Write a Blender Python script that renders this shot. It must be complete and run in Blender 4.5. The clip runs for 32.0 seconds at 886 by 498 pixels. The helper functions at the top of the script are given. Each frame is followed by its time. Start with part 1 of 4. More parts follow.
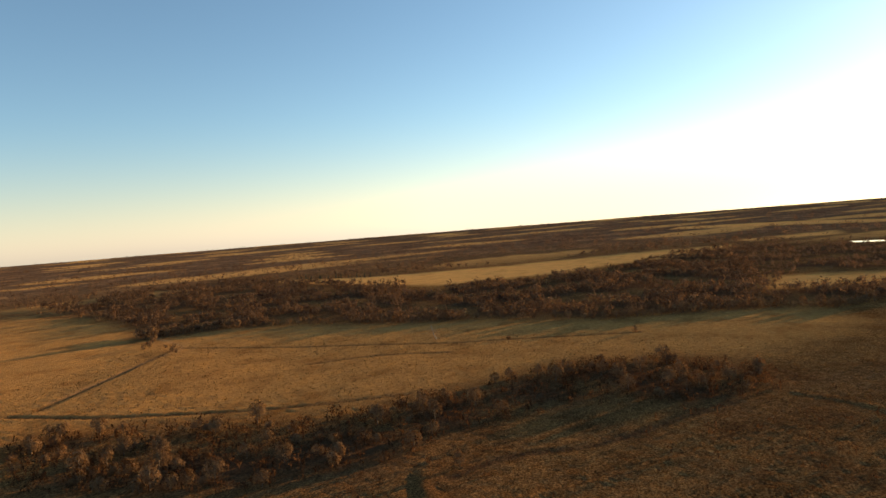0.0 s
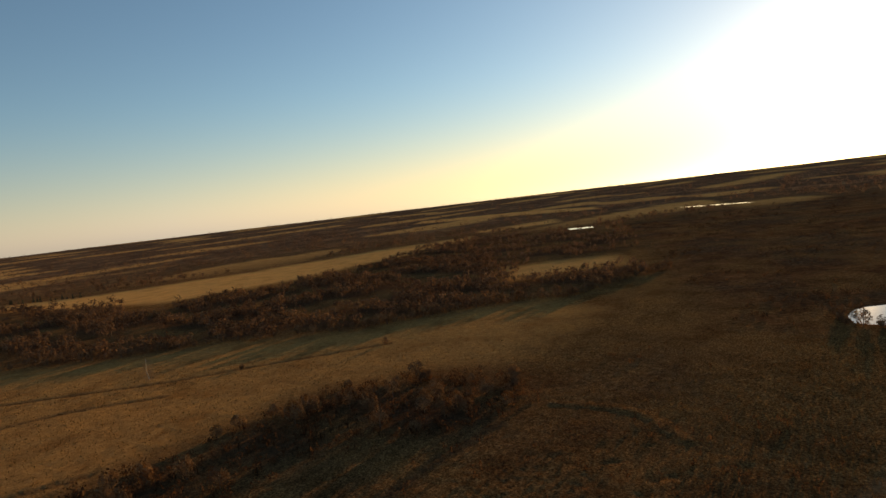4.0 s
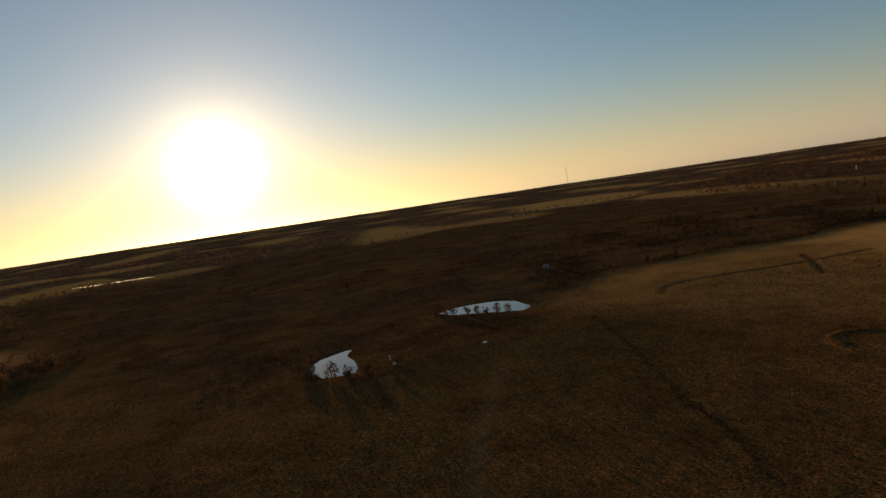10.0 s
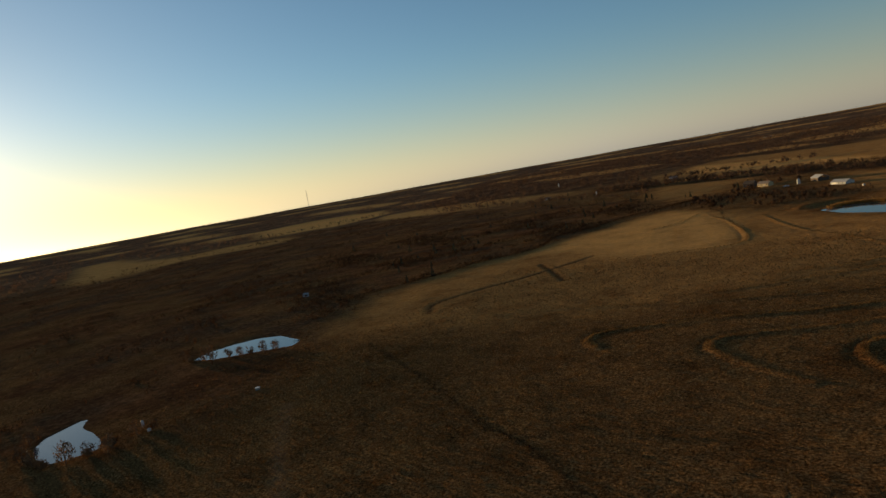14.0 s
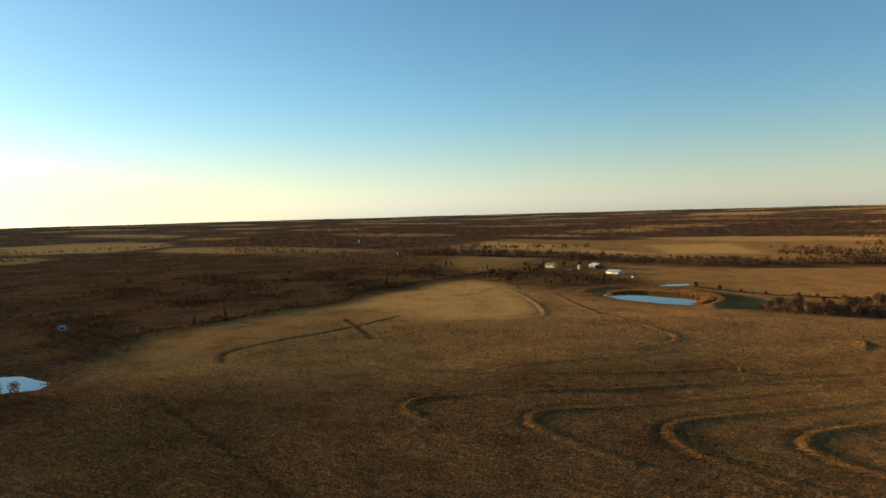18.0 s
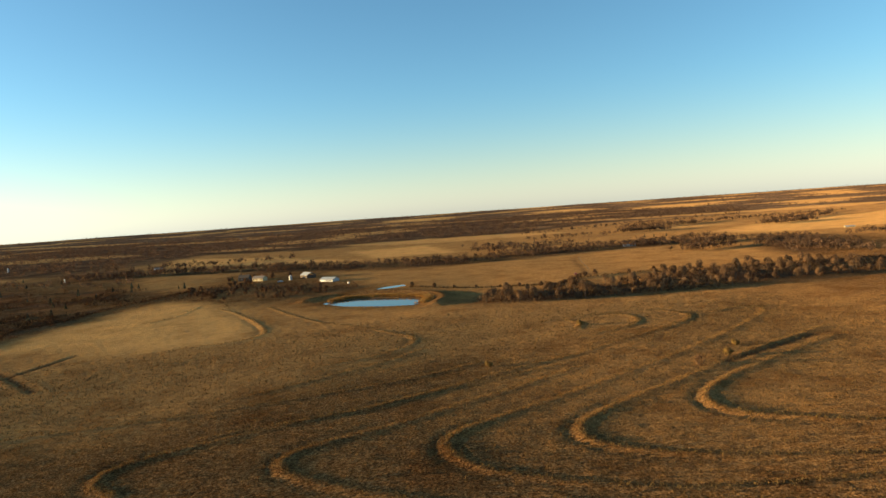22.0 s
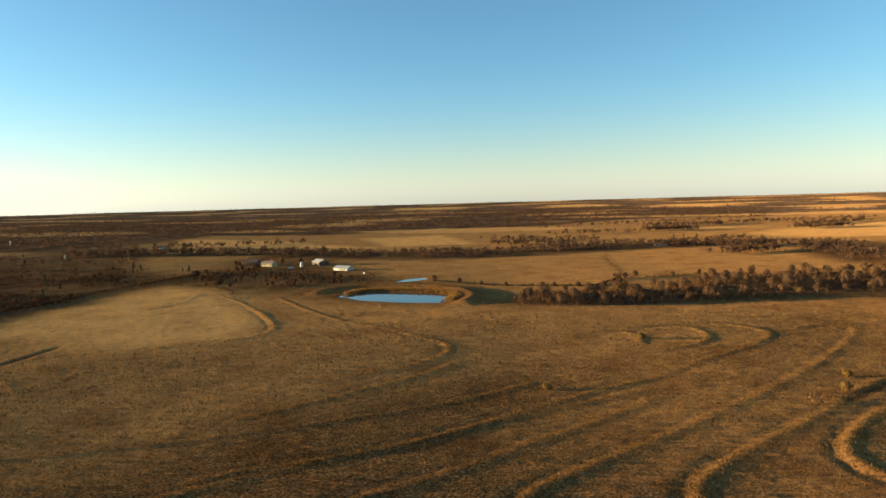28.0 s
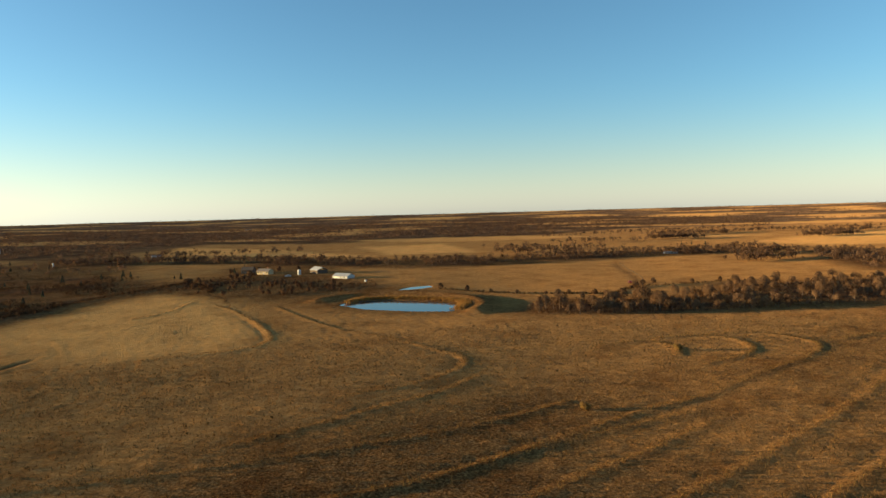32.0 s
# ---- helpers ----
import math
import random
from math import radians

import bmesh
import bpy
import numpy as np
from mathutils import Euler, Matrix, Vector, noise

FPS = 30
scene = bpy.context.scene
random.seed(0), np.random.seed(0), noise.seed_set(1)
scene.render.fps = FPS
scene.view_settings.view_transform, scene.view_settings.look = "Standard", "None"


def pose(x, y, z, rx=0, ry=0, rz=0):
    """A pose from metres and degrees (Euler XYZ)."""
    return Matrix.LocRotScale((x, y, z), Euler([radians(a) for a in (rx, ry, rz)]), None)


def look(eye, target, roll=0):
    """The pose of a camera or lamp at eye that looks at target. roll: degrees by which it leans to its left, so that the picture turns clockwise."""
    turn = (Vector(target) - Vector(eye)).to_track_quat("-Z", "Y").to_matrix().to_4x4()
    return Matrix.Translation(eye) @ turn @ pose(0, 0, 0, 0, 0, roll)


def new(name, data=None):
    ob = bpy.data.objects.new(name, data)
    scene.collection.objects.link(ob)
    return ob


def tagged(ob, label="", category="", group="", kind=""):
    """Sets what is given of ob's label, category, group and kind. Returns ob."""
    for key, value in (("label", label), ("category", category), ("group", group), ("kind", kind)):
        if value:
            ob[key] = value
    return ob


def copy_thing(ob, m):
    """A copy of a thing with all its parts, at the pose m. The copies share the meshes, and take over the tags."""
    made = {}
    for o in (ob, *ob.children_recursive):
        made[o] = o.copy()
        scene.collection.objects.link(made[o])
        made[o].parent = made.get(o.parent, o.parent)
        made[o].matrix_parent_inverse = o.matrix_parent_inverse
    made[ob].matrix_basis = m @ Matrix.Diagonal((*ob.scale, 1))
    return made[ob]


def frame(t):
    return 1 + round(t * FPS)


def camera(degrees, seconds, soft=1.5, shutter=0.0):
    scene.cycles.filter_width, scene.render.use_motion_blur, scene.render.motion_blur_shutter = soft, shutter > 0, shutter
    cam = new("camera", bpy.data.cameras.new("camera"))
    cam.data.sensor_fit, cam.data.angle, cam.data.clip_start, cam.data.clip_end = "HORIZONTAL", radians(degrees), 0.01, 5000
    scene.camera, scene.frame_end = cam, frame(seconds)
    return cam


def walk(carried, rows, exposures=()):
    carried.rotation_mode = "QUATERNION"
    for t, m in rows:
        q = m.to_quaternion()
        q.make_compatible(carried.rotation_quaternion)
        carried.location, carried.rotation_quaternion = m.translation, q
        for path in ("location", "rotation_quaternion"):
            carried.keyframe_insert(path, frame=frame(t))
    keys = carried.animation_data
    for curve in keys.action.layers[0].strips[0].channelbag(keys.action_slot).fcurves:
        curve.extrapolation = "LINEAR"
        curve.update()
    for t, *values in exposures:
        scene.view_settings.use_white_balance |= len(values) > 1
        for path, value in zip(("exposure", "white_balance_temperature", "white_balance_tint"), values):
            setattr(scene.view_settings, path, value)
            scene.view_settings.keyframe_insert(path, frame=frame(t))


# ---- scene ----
cam = camera(70.0, 32.0, soft=1.5)
PATH = [
    (0.0, (128.02, -100.18, 63.28), (37.05, -141.59, 60.12), -4.49),
    (0.5, (122.63, -100.64, 63.59), (30.12, -138.52, 61.25), -5.41),
    (1.0, (117.17, -101.09, 63.86), (22.36, -132.83, 61.79), -6.38),
    (1.5, (111.54, -101.54, 64.07), (14.55, -125.84, 62.49), -7.33),
    (2.0, (105.76, -101.91, 64.35), (7.91, -121.56, 57.99), -7.19),
    (2.5, (99.96, -102.22, 64.77), (1.33, -118.03, 60.22), -7.54),
    (3.0, (94.31, -102.58, 65.10), (-4.73, -115.86, 61.43), -6.89),
    (3.5, (88.85, -103.14, 65.27), (-10.38, -113.24, 58.19), -6.27),
    (4.0, (83.46, -103.93, 65.40), (-16.19, -108.05, 58.11), -6.70),
    (4.5, (78.05, -105.04, 65.43), (-21.70, -103.32, 58.66), -4.85),
    (6.5, (54.02, -114.80, 64.21), (-41.77, -87.23, 56.14), -7.79),
    (7.0, (48.55, -114.59, 63.48), (-44.53, -79.51, 53.22), -10.88),
    (7.5, (43.27, -113.84, 62.63), (-46.74, -71.70, 51.58), -14.73),
    (8.0, (38.28, -112.48, 61.69), (-47.98, -63.11, 50.63), -16.37),
    (8.5, (33.75, -110.50, 60.72), (-47.91, -53.78, 50.04), -15.96),
    (9.0, (29.96, -107.90, 59.95), (-45.93, -43.38, 51.19), -14.00),
    (9.5, (26.88, -104.92, 59.53), (-42.94, -33.83, 51.13), -11.28),
    (10.0, (24.39, -101.88, 59.44), (-40.08, -25.83, 51.74), -8.51),
    (10.5, (22.28, -99.15, 59.62), (-38.52, -19.91, 54.58), -5.13),
    (11.0, (20.31, -96.99, 60.02), (-37.66, -15.59, 56.30), -2.25),
    (11.5, (18.34, -95.58, 60.48), (-36.59, -12.10, 56.60), -0.97),
    (12.0, (16.35, -94.89, 60.94), (-33.66, -8.34, 57.68), -1.05),
    (12.5, (14.43, -94.70, 61.30), (-30.88, -5.68, 56.20), -4.16),
    (13.0, (12.60, -94.83, 61.64), (-27.84, -3.67, 54.07), -6.21),
    (13.5, (10.88, -95.04, 62.10), (-24.72, -2.10, 52.36), -9.83),
    (14.0, (9.21, -95.23, 62.58), (-20.26, -0.28, 51.78), -10.25),
    (14.5, (7.55, -95.34, 63.01), (-16.61, 1.45, 56.11), -8.42),
    (15.0, (5.85, -95.27, 63.37), (-12.40, 2.42, 52.24), -9.04),
    (15.5, (4.06, -94.94, 63.60), (-8.75, 3.84, 54.76), -3.14),
    (17.5, (-4.53, -85.84, 61.89), (-4.53, 14.13, 59.34), 0.55),
    (18.0, (-5.70, -80.53, 61.06), (-2.15, 19.25, 55.43), -1.56),
    (18.5, (-6.75, -74.80, 60.20), (2.55, 24.50, 52.86), -4.78),
    (19.0, (-7.60, -68.97, 59.41), (7.23, 29.50, 50.27), -8.10),
    (19.5, (-8.19, -63.36, 58.69), (11.38, 33.83, 45.66), -9.51),
    (20.0, (-8.54, -58.13, 58.01), (16.85, 38.05, 47.74), -10.57),
    (20.5, (-8.70, -53.41, 57.17), (21.16, 41.72, 49.60), -11.41),
    (21.0, (-8.60, -49.15, 56.40), (27.38, 43.67, 46.89), -9.03),
    (21.5, (-8.22, -45.22, 55.85), (35.06, 44.51, 47.15), -6.94),
    (22.0, (-7.70, -41.62, 55.32), (40.66, 45.71, 49.47), -3.96),
    (22.5, (-7.15, -38.12, 55.00), (42.06, 48.74, 49.11), 0.71),
    (23.0, (-6.77, -34.74, 54.75), (42.35, 52.17, 49.01), 2.86),
    (23.5, (-6.62, -31.52, 54.51), (42.02, 55.68, 49.01), 4.06),
    (24.0, (-6.65, -28.53, 54.12), (40.43, 59.59, 49.86), 4.17),
    (24.5, (-6.59, -25.80, 53.60), (39.81, 62.61, 48.07), 2.24),
    (25.0, (-6.50, -22.96, 53.22), (39.05, 65.86, 47.25), 0.54),
    (25.5, (-6.11, -19.89, 53.00), (38.27, 69.44, 45.92), -0.24),
    (27.5, (-0.84, -3.02, 55.49), (45.58, 84.49, 41.85), -0.97),
    (28.0, (-0.00, -0.01, 54.99), (47.21, 87.84, 47.57), -1.56),
    (28.5, (0.77, 2.67, 54.24), (47.66, 90.83, 48.85), -0.66),
    (29.0, (1.50, 5.27, 53.49), (47.91, 93.81, 50.77), 0.09),
    (29.5, (2.22, 8.03, 52.88), (49.54, 96.13, 52.90), 0.83),
    (30.0, (2.90, 11.08, 52.36), (53.09, 97.57, 51.76), -0.14),
    (30.5, (3.57, 14.30, 51.86), (54.95, 100.08, 50.25), 0.73),
    (31.0, (4.24, 17.54, 51.33), (54.81, 103.81, 50.93), -0.45),
    (31.5, (4.91, 20.81, 50.76), (53.83, 107.97, 47.75), -0.20),
    (32.0, (5.53, 24.14, 50.22), (53.31, 111.80, 44.48), -1.55),
]
EXPOSURES = [(0.0, 1.7, 6950, 20), (1.0, 1.5, 6950, 20), (2.0, 1.15, 7050, 21), (3.0, 1.1, 7050, 21), (4.0, 0.88, 7080, 21), (6.0, 0.78, 7350, 23), (9.0, 0.3, 7400, 23), (12.0, 0.0, 7050, 18),
             (13.0, 0.1, 6600, 15), (15.0, 0.75, 6300, 13), (18.0, 1.3, 6000, 8), (19.0, 1.2, 5950, 6), (20.0, 1.45, 5900, 5), (22.0, 1.65, 5900, 5), (29.0, 1.65, 5900, 6), (31.0, 1.5, 5900, 6), (32.0, 1.5, 5900, 6)]
walk(cam, [(t, look(eye, target, roll)) for t, eye, target, roll in PATH], EXPOSURES)

# ---- sky and sun ----
SUN_AZ, SUN_EL = -58.6, 5.4          # degrees from +Y towards +X, and above the horizon
world = bpy.data.worlds.new("evening_sky")
scene.world = world
world.use_nodes = True
wt = world.node_tree
wt.nodes.clear()
w_out = wt.nodes.new("ShaderNodeOutputWorld")
w_bg = wt.nodes.new("ShaderNodeBackground")
w_sky = wt.nodes.new("ShaderNodeTexSky")
w_sky.sky_type = "NISHITA"
w_sky.sun_disc = False
w_sky.sun_elevation = radians(SUN_EL)
w_sky.sun_rotation = radians(SUN_AZ)
w_sky.altitude = 300
w_sky.air_density, w_sky.dust_density, w_sky.ozone_density = 0.9, 0.2, 3.2
w_bg.inputs["Strength"].default_value = 0.09
wt.links.new(w_bg.outputs[0], w_out.inputs[0])

# the bright aureole round the sun
w_dir = wt.nodes.new("ShaderNodeTexCoord")
w_dot = wt.nodes.new("ShaderNodeVectorMath")
w_dot.operation = "DOT_PRODUCT"
w_dot.inputs[1].default_value = (math.sin(radians(SUN_AZ)) * math.cos(radians(SUN_EL)), math.cos(radians(SUN_AZ)) * math.cos(radians(SUN_EL)), math.sin(radians(SUN_EL)))
wt.links.new(w_dir.outputs["Generated"], w_dot.inputs[0])
w_tint = wt.nodes.new("ShaderNodeVectorMath")
w_tint.operation = "MULTIPLY"
w_tint.inputs[1].default_value = (1.53, 1.31, 1.03)
wt.links.new(w_sky.outputs[0], w_tint.inputs[0])
w_last = w_tint.outputs[0]
for power, gain, glow in ((1100.0, 60.0, (1, 0.83, 0.48)), (260.0, 6.0, (1, 0.83, 0.48)), (90.0, 1.1, (1, 0.83, 0.48)), (10.0, 0.9, (0.78, 1.0, 1.02))):
    w_max = wt.nodes.new("ShaderNodeMath")
    w_max.operation = "MAXIMUM"
    w_pow = wt.nodes.new("ShaderNodeMath")
    w_pow.operation = "POWER"
    w_pow.inputs[1].default_value = power
    w_mul = wt.nodes.new("ShaderNodeVectorMath")
    w_mul.operation = "SCALE"
    w_mul.inputs[0].default_value = [gain * c for c in glow]
    w_add = wt.nodes.new("ShaderNodeVectorMath")
    wt.links.new(w_dot.outputs["Value"], w_max.inputs[0])
    wt.links.new(w_max.outputs[0], w_pow.inputs[0])
    wt.links.new(w_pow.outputs[0], w_mul.inputs["Scale"])
    wt.links.new(w_last, w_add.inputs[0])
    wt.links.new(w_mul.outputs[0], w_add.inputs[1])
    w_last = w_add.outputs[0]
# pale haze low over the horizon, golden towards the sun
def w_math(kind, a, b):
    n = wt.nodes.new("ShaderNodeMath")
    n.operation = kind
    for sock, value in zip(n.inputs, (a, b)):
        if isinstance(value, (int, float)):
            sock.default_value = value
        else:
            wt.links.new(value, sock)
    return n.outputs[0]


def w_blend(fac, a, b):
    n = wt.nodes.new("ShaderNodeMix")
    n.data_type = "RGBA"
    for sock, value in ((n.inputs[0], fac), (n.inputs[6], a), (n.inputs[7], b)):
        if isinstance(value, tuple):
            sock.default_value = (*value, 1)
        else:
            wt.links.new(value, sock)
    return n.outputs[2]


w_sep = wt.nodes.new("ShaderNodeSeparateXYZ")
wt.links.new(w_dir.outputs["Generated"], w_sep.inputs[0])
w_fall = wt.nodes.new("ShaderNodeMapRange")
w_fall.inputs["From Min"].default_value, w_fall.inputs["From Max"].default_value = 0.0, 0.20
w_fall.inputs["To Min"].default_value, w_fall.inputs["To Max"].default_value = 1.0, 0.0
wt.links.new(w_sep.outputs["Z"], w_fall.inputs["Value"])
w_low = w_math("MULTIPLY", w_math("POWER", w_fall.outputs[0], 2.0), 0.92)
w_grey = wt.nodes.new("ShaderNodeRGBToBW")
wt.links.new(w_last, w_grey.inputs[0])
w_near = wt.nodes.new("ShaderNodeMapRange")
w_near.inputs["From Min"].default_value, w_near.inputs["From Max"].default_value = 0.55, 1.0
wt.links.new(w_dot.outputs["Value"], w_near.inputs["Value"])
w_haze = wt.nodes.new("ShaderNodeVectorMath")
w_haze.operation = "SCALE"
wt.links.new(w_blend(w_near.outputs[0], (1.05, 0.98, 0.76), (1.10, 0.88, 0.42)), w_haze.inputs[0])
wt.links.new(w_grey.outputs[0], w_haze.inputs["Scale"])
wt.links.new(w_blend(w_low, w_last, w_haze.outputs[0]), w_bg.inputs[0])

sun_data = bpy.data.lights.new("sun", "SUN")
sun_data.energy, sun_data.angle, sun_data.color = 5.0, radians(0.6), (1.0, 0.68, 0.29)
sun = new("sun", sun_data)
to_sun = Vector((math.sin(radians(SUN_AZ)) * math.cos(radians(SUN_EL)),
                 math.cos(radians(SUN_AZ)) * math.cos(radians(SUN_EL)), math.sin(radians(SUN_EL))))
sun.matrix_world = Matrix.Translation((0, 0, 400)) @ (-to_sun).to_track_quat("-Z", "Y").to_matrix().to_4x4()


# ---- materials ----
class Nodes:
    """A small builder for one node material."""

    def __init__(self, name):
        self.mat = bpy.data.materials.new(name)
        self.mat.use_nodes = True
        self.tree = self.mat.node_tree
        self.bsdf = next(n for n in self.tree.nodes if n.type == "BSDF_PRINCIPLED")

    def add(self, kind, **sets):
        n = self.tree.nodes.new(kind)
        for key, value in sets.items():
            n.inputs[key].default_value = value
        return n

    def link(self, a, b):
        self.tree.links.new(a, b)

    def noise(self, scale, detail=4.0, rough=0.6, vector=None):
        n = self.add("ShaderNodeTexNoise", Scale=scale, Detail=detail, Roughness=rough)
        if vector:
            self.link(vector, n.inputs["Vector"])
        return n.outputs["Fac"]

    def ramp(self, fac, stops):
        n = self.tree.nodes.new("ShaderNodeValToRGB")
        el = n.color_ramp.elements
        while len(el) < len(stops):
            el.new(0.5)
        for e, (at, col) in zip(el, stops):
            e.position, e.color = at, (*col, 1)
        self.link(fac, n.inputs[0])
        return n.outputs[0]

    def mix(self, fac, a, b, kind="MIX"):
        n = self.tree.nodes.new("ShaderNodeMix")
        n.data_type, n.blend_type = "RGBA", kind
        for sock, value in ((n.inputs[0], fac), (n.inputs[6], a), (n.inputs[7], b)):
            if isinstance(value, (int, float)):
                sock.default_value = value
            elif isinstance(value, tuple):
                sock.default_value = (*value, 1)
            else:
                self.link(value, sock)
        return n.outputs[2]

    def bump(self, height, strength, distance):
        n = self.add("ShaderNodeBump", Strength=strength, Distance=distance)
        self.link(height, n.inputs["Height"])
        self.link(n.outputs[0], self.bsdf.inputs["Normal"])

    def colour(self, sock):
        self.link(sock, self.bsdf.inputs["Base Color"])

    def rough(self, value, metal=0.0):
        self.bsdf.inputs["Roughness"].default_value = value
        self.bsdf.inputs["Metallic"].default_value = metal


def position(n):
    return n.tree.nodes.new("ShaderNodeNewGeometry").outputs["Position"]


def island(n):
    return n.tree.nodes.new("ShaderNodeNewGeometry").outputs["Random Per Island"]


def attribute(n, name):
    a = n.tree.nodes.new("ShaderNodeAttribute")
    a.attribute_name = name
    return a.outputs["Fac"]


def ground_material():
    n = Nodes("dry_prairie_ground")
    p = position(n)
    fine, mid, big, huge = (n.noise(1.5, 6, 0.75, p), n.noise(0.35, 5, 0.6, p), n.noise(0.045, 4, 0.6, p), n.noise(0.006, 4, 0.6, p))
    grass = n.ramp(fine, [(0.37, (0.048, 0.024, 0.009)), (0.5, (0.19, 0.102, 0.033)), (0.63, (0.43, 0.248, 0.083))])
    patch = n.ramp(big, [(0.34, (0.62, 0.54, 0.49)), (0.5, (1.0, 1.0, 1.0)), (0.68, (1.25, 1.19, 1.05))])
    grass = n.mix(0.8, grass, patch, "MULTIPLY")
    grass = n.mix(0.55, grass, n.ramp(mid, [(0.35, (0.6, 0.54, 0.5)), (0.6, (1.15, 1.15, 1.15))]), "MULTIPLY")
    pale = n.ramp(n.mix(0.5, mid, fine), [(0.3, (0.45, 0.24, 0.066)), (0.5, (0.59, 0.335, 0.098)), (0.7, (0.72, 0.425, 0.13))])
    pale = n.mix(0.45, pale, patch, "MULTIPLY")
    red = n.ramp(n.mix(0.3, n.mix(0.4, fine, mid), big), [(0.37, (0.036, 0.019, 0.010)), (0.5, (0.125, 0.060, 0.023)), (0.62, (0.31, 0.15, 0.054))])
    scrub = n.ramp(n.mix(0.5, fine, mid), [(0.35, (0.028, 0.018, 0.011)), (0.5, (0.088, 0.054, 0.027)), (0.66, (0.25, 0.157, 0.07))])
    red = n.mix(n.ramp(n.mix(0.6, n.noise(0.02, 5, 0.62, p), huge), [(0.44, (0, 0, 0)), (0.54, (1, 1, 1))]), scrub, red)
    wood = n.ramp(n.mix(0.4, mid, fine), [(0.35, (0.035, 0.023, 0.014)), (0.65, (0.10, 0.06, 0.032))])
    bare = n.ramp(fine, [(0.3, (0.28, 0.17, 0.08)), (0.7, (0.44, 0.28, 0.135))])
    far = n.ramp(n.mix(0.5, huge, big), [(0.38, (0.075, 0.050, 0.030)), (0.52, (0.13, 0.084, 0.046)), (0.62, (0.28, 0.175, 0.08))])
    c = n.mix(attribute(n, "far"), grass, far)
    meadow = n.ramp(n.mix(0.5, mid, fine), [(0.3, (0.25, 0.129, 0.039)), (0.5, (0.44, 0.242, 0.072)), (0.7, (0.61, 0.35, 0.11))])
    meadow = n.mix(0.6, meadow, patch, "MULTIPLY")
    c = n.mix(attribute(n, "meadow"), c, meadow)
    rough_patch = n.ramp(n.noise(0.016, 5, 0.65, p), [(0.40, (0.25, 0.25, 0.25)), (0.55, (1, 1, 1))])
    c = n.mix(n.mix(1.0, attribute(n, "red"), rough_patch, "MULTIPLY"), c, red)
    c = n.mix(attribute(n, "wood"), c, wood)
    c = n.mix(attribute(n, "pale"), c, pale)
    c = n.mix(attribute(n, "bare"), c, bare)
    c = n.mix(1.0, c, (1.10, 0.99, 1.04), "MULTIPLY")
    n.colour(c)
    n.rough(0.95)
    n.bsdf.inputs["Specular IOR Level"].default_value = 0.0
    n.bsdf.inputs["Diffuse Roughness"].default_value = 0.7
    n.bump(n.mix(0.4, fine, mid), 1.0, 0.9)
    return n.mat


def plain_material(name, low, high, scale=1.0, rough=0.8, metal=0.0, per_island=0.0, bump=0.0, per_object=0.0, through_light=0.0, per_plant=0.0):
    """Two tones by noise, shifted from piece to piece where asked."""
    n = Nodes(name)
    c = n.ramp(n.noise(scale, 5, 0.6, position(n)), [(0.3, low), (0.7, high)])
    if per_island:
        c = n.mix(per_island, c, n.ramp(island(n), [(0.0, (0.45, 0.42, 0.40)), (1.0, (1.45, 1.35, 1.2))]), "MULTIPLY")
    if per_plant:
        c = n.mix(per_plant, c, n.ramp(attribute(n, "tone"), [(0.0, (0.5, 0.46, 0.44)), (0.5, (1, 1, 1)), (1.0, (1.6, 1.45, 1.25))]), "MULTIPLY")
    if per_object:
        r = n.tree.nodes.new("ShaderNodeObjectInfo").outputs["Random"]
        c = n.mix(per_object, c, n.ramp(r, [(0.0, (0.6, 0.52, 0.48)), (0.5, (1, 1, 1)), (1.0, (1.45, 1.3, 1.1))]), "MULTIPLY")
    n.colour(c)
    n.rough(rough, metal)
    if through_light:
        n.bsdf.inputs["Specular IOR Level"].default_value = 0.0
        n.bsdf.inputs["Diffuse Roughness"].default_value = 0.8
        tr = n.add("ShaderNodeBsdfTranslucent")
        mx = n.add("ShaderNodeMixShader", Fac=through_light)
        out = next(q for q in n.tree.nodes if q.type == "OUTPUT_MATERIAL")
        n.link(c, tr.inputs["Color"])
        n.link(n.bsdf.outputs[0], mx.inputs[1])
        n.link(tr.outputs[0], mx.inputs[2])
        n.link(mx.outputs[0], out.inputs["Surface"])
    if bump:
        n.bump(n.noise(scale * 6, 4, 0.6, position(n)), 0.5, bump)
    return n.mat


def water_material():
    n = Nodes("still_pond_water")
    n.bsdf.inputs["Base Color"].default_value = (0.02, 0.035, 0.045, 1)
    n.rough(0.04)
    n.bsdf.inputs["IOR"].default_value = 1.33
    n.bump(n.noise(1.2, 3, 0.5, position(n)), 0.05, 0.02)
    return n.mat


def metal_roof_material(name, low, high):
    n = Nodes(name)
    w = n.add("ShaderNodeTexWave", Scale=1.6, Distortion=0.0)
    n.link(position(n), w.inputs["Vector"])
    c = n.mix(0.35, n.ramp(n.noise(0.9, 5, 0.65, position(n)), [(0.3, low), (0.7, high)]),
              n.ramp(w.outputs["Fac"], [(0.0, (0.8, 0.8, 0.8)), (0.2, (1, 1, 1))]), "MULTIPLY")
    n.colour(c)
    n.rough(0.6, 0.1)
    return n.mat


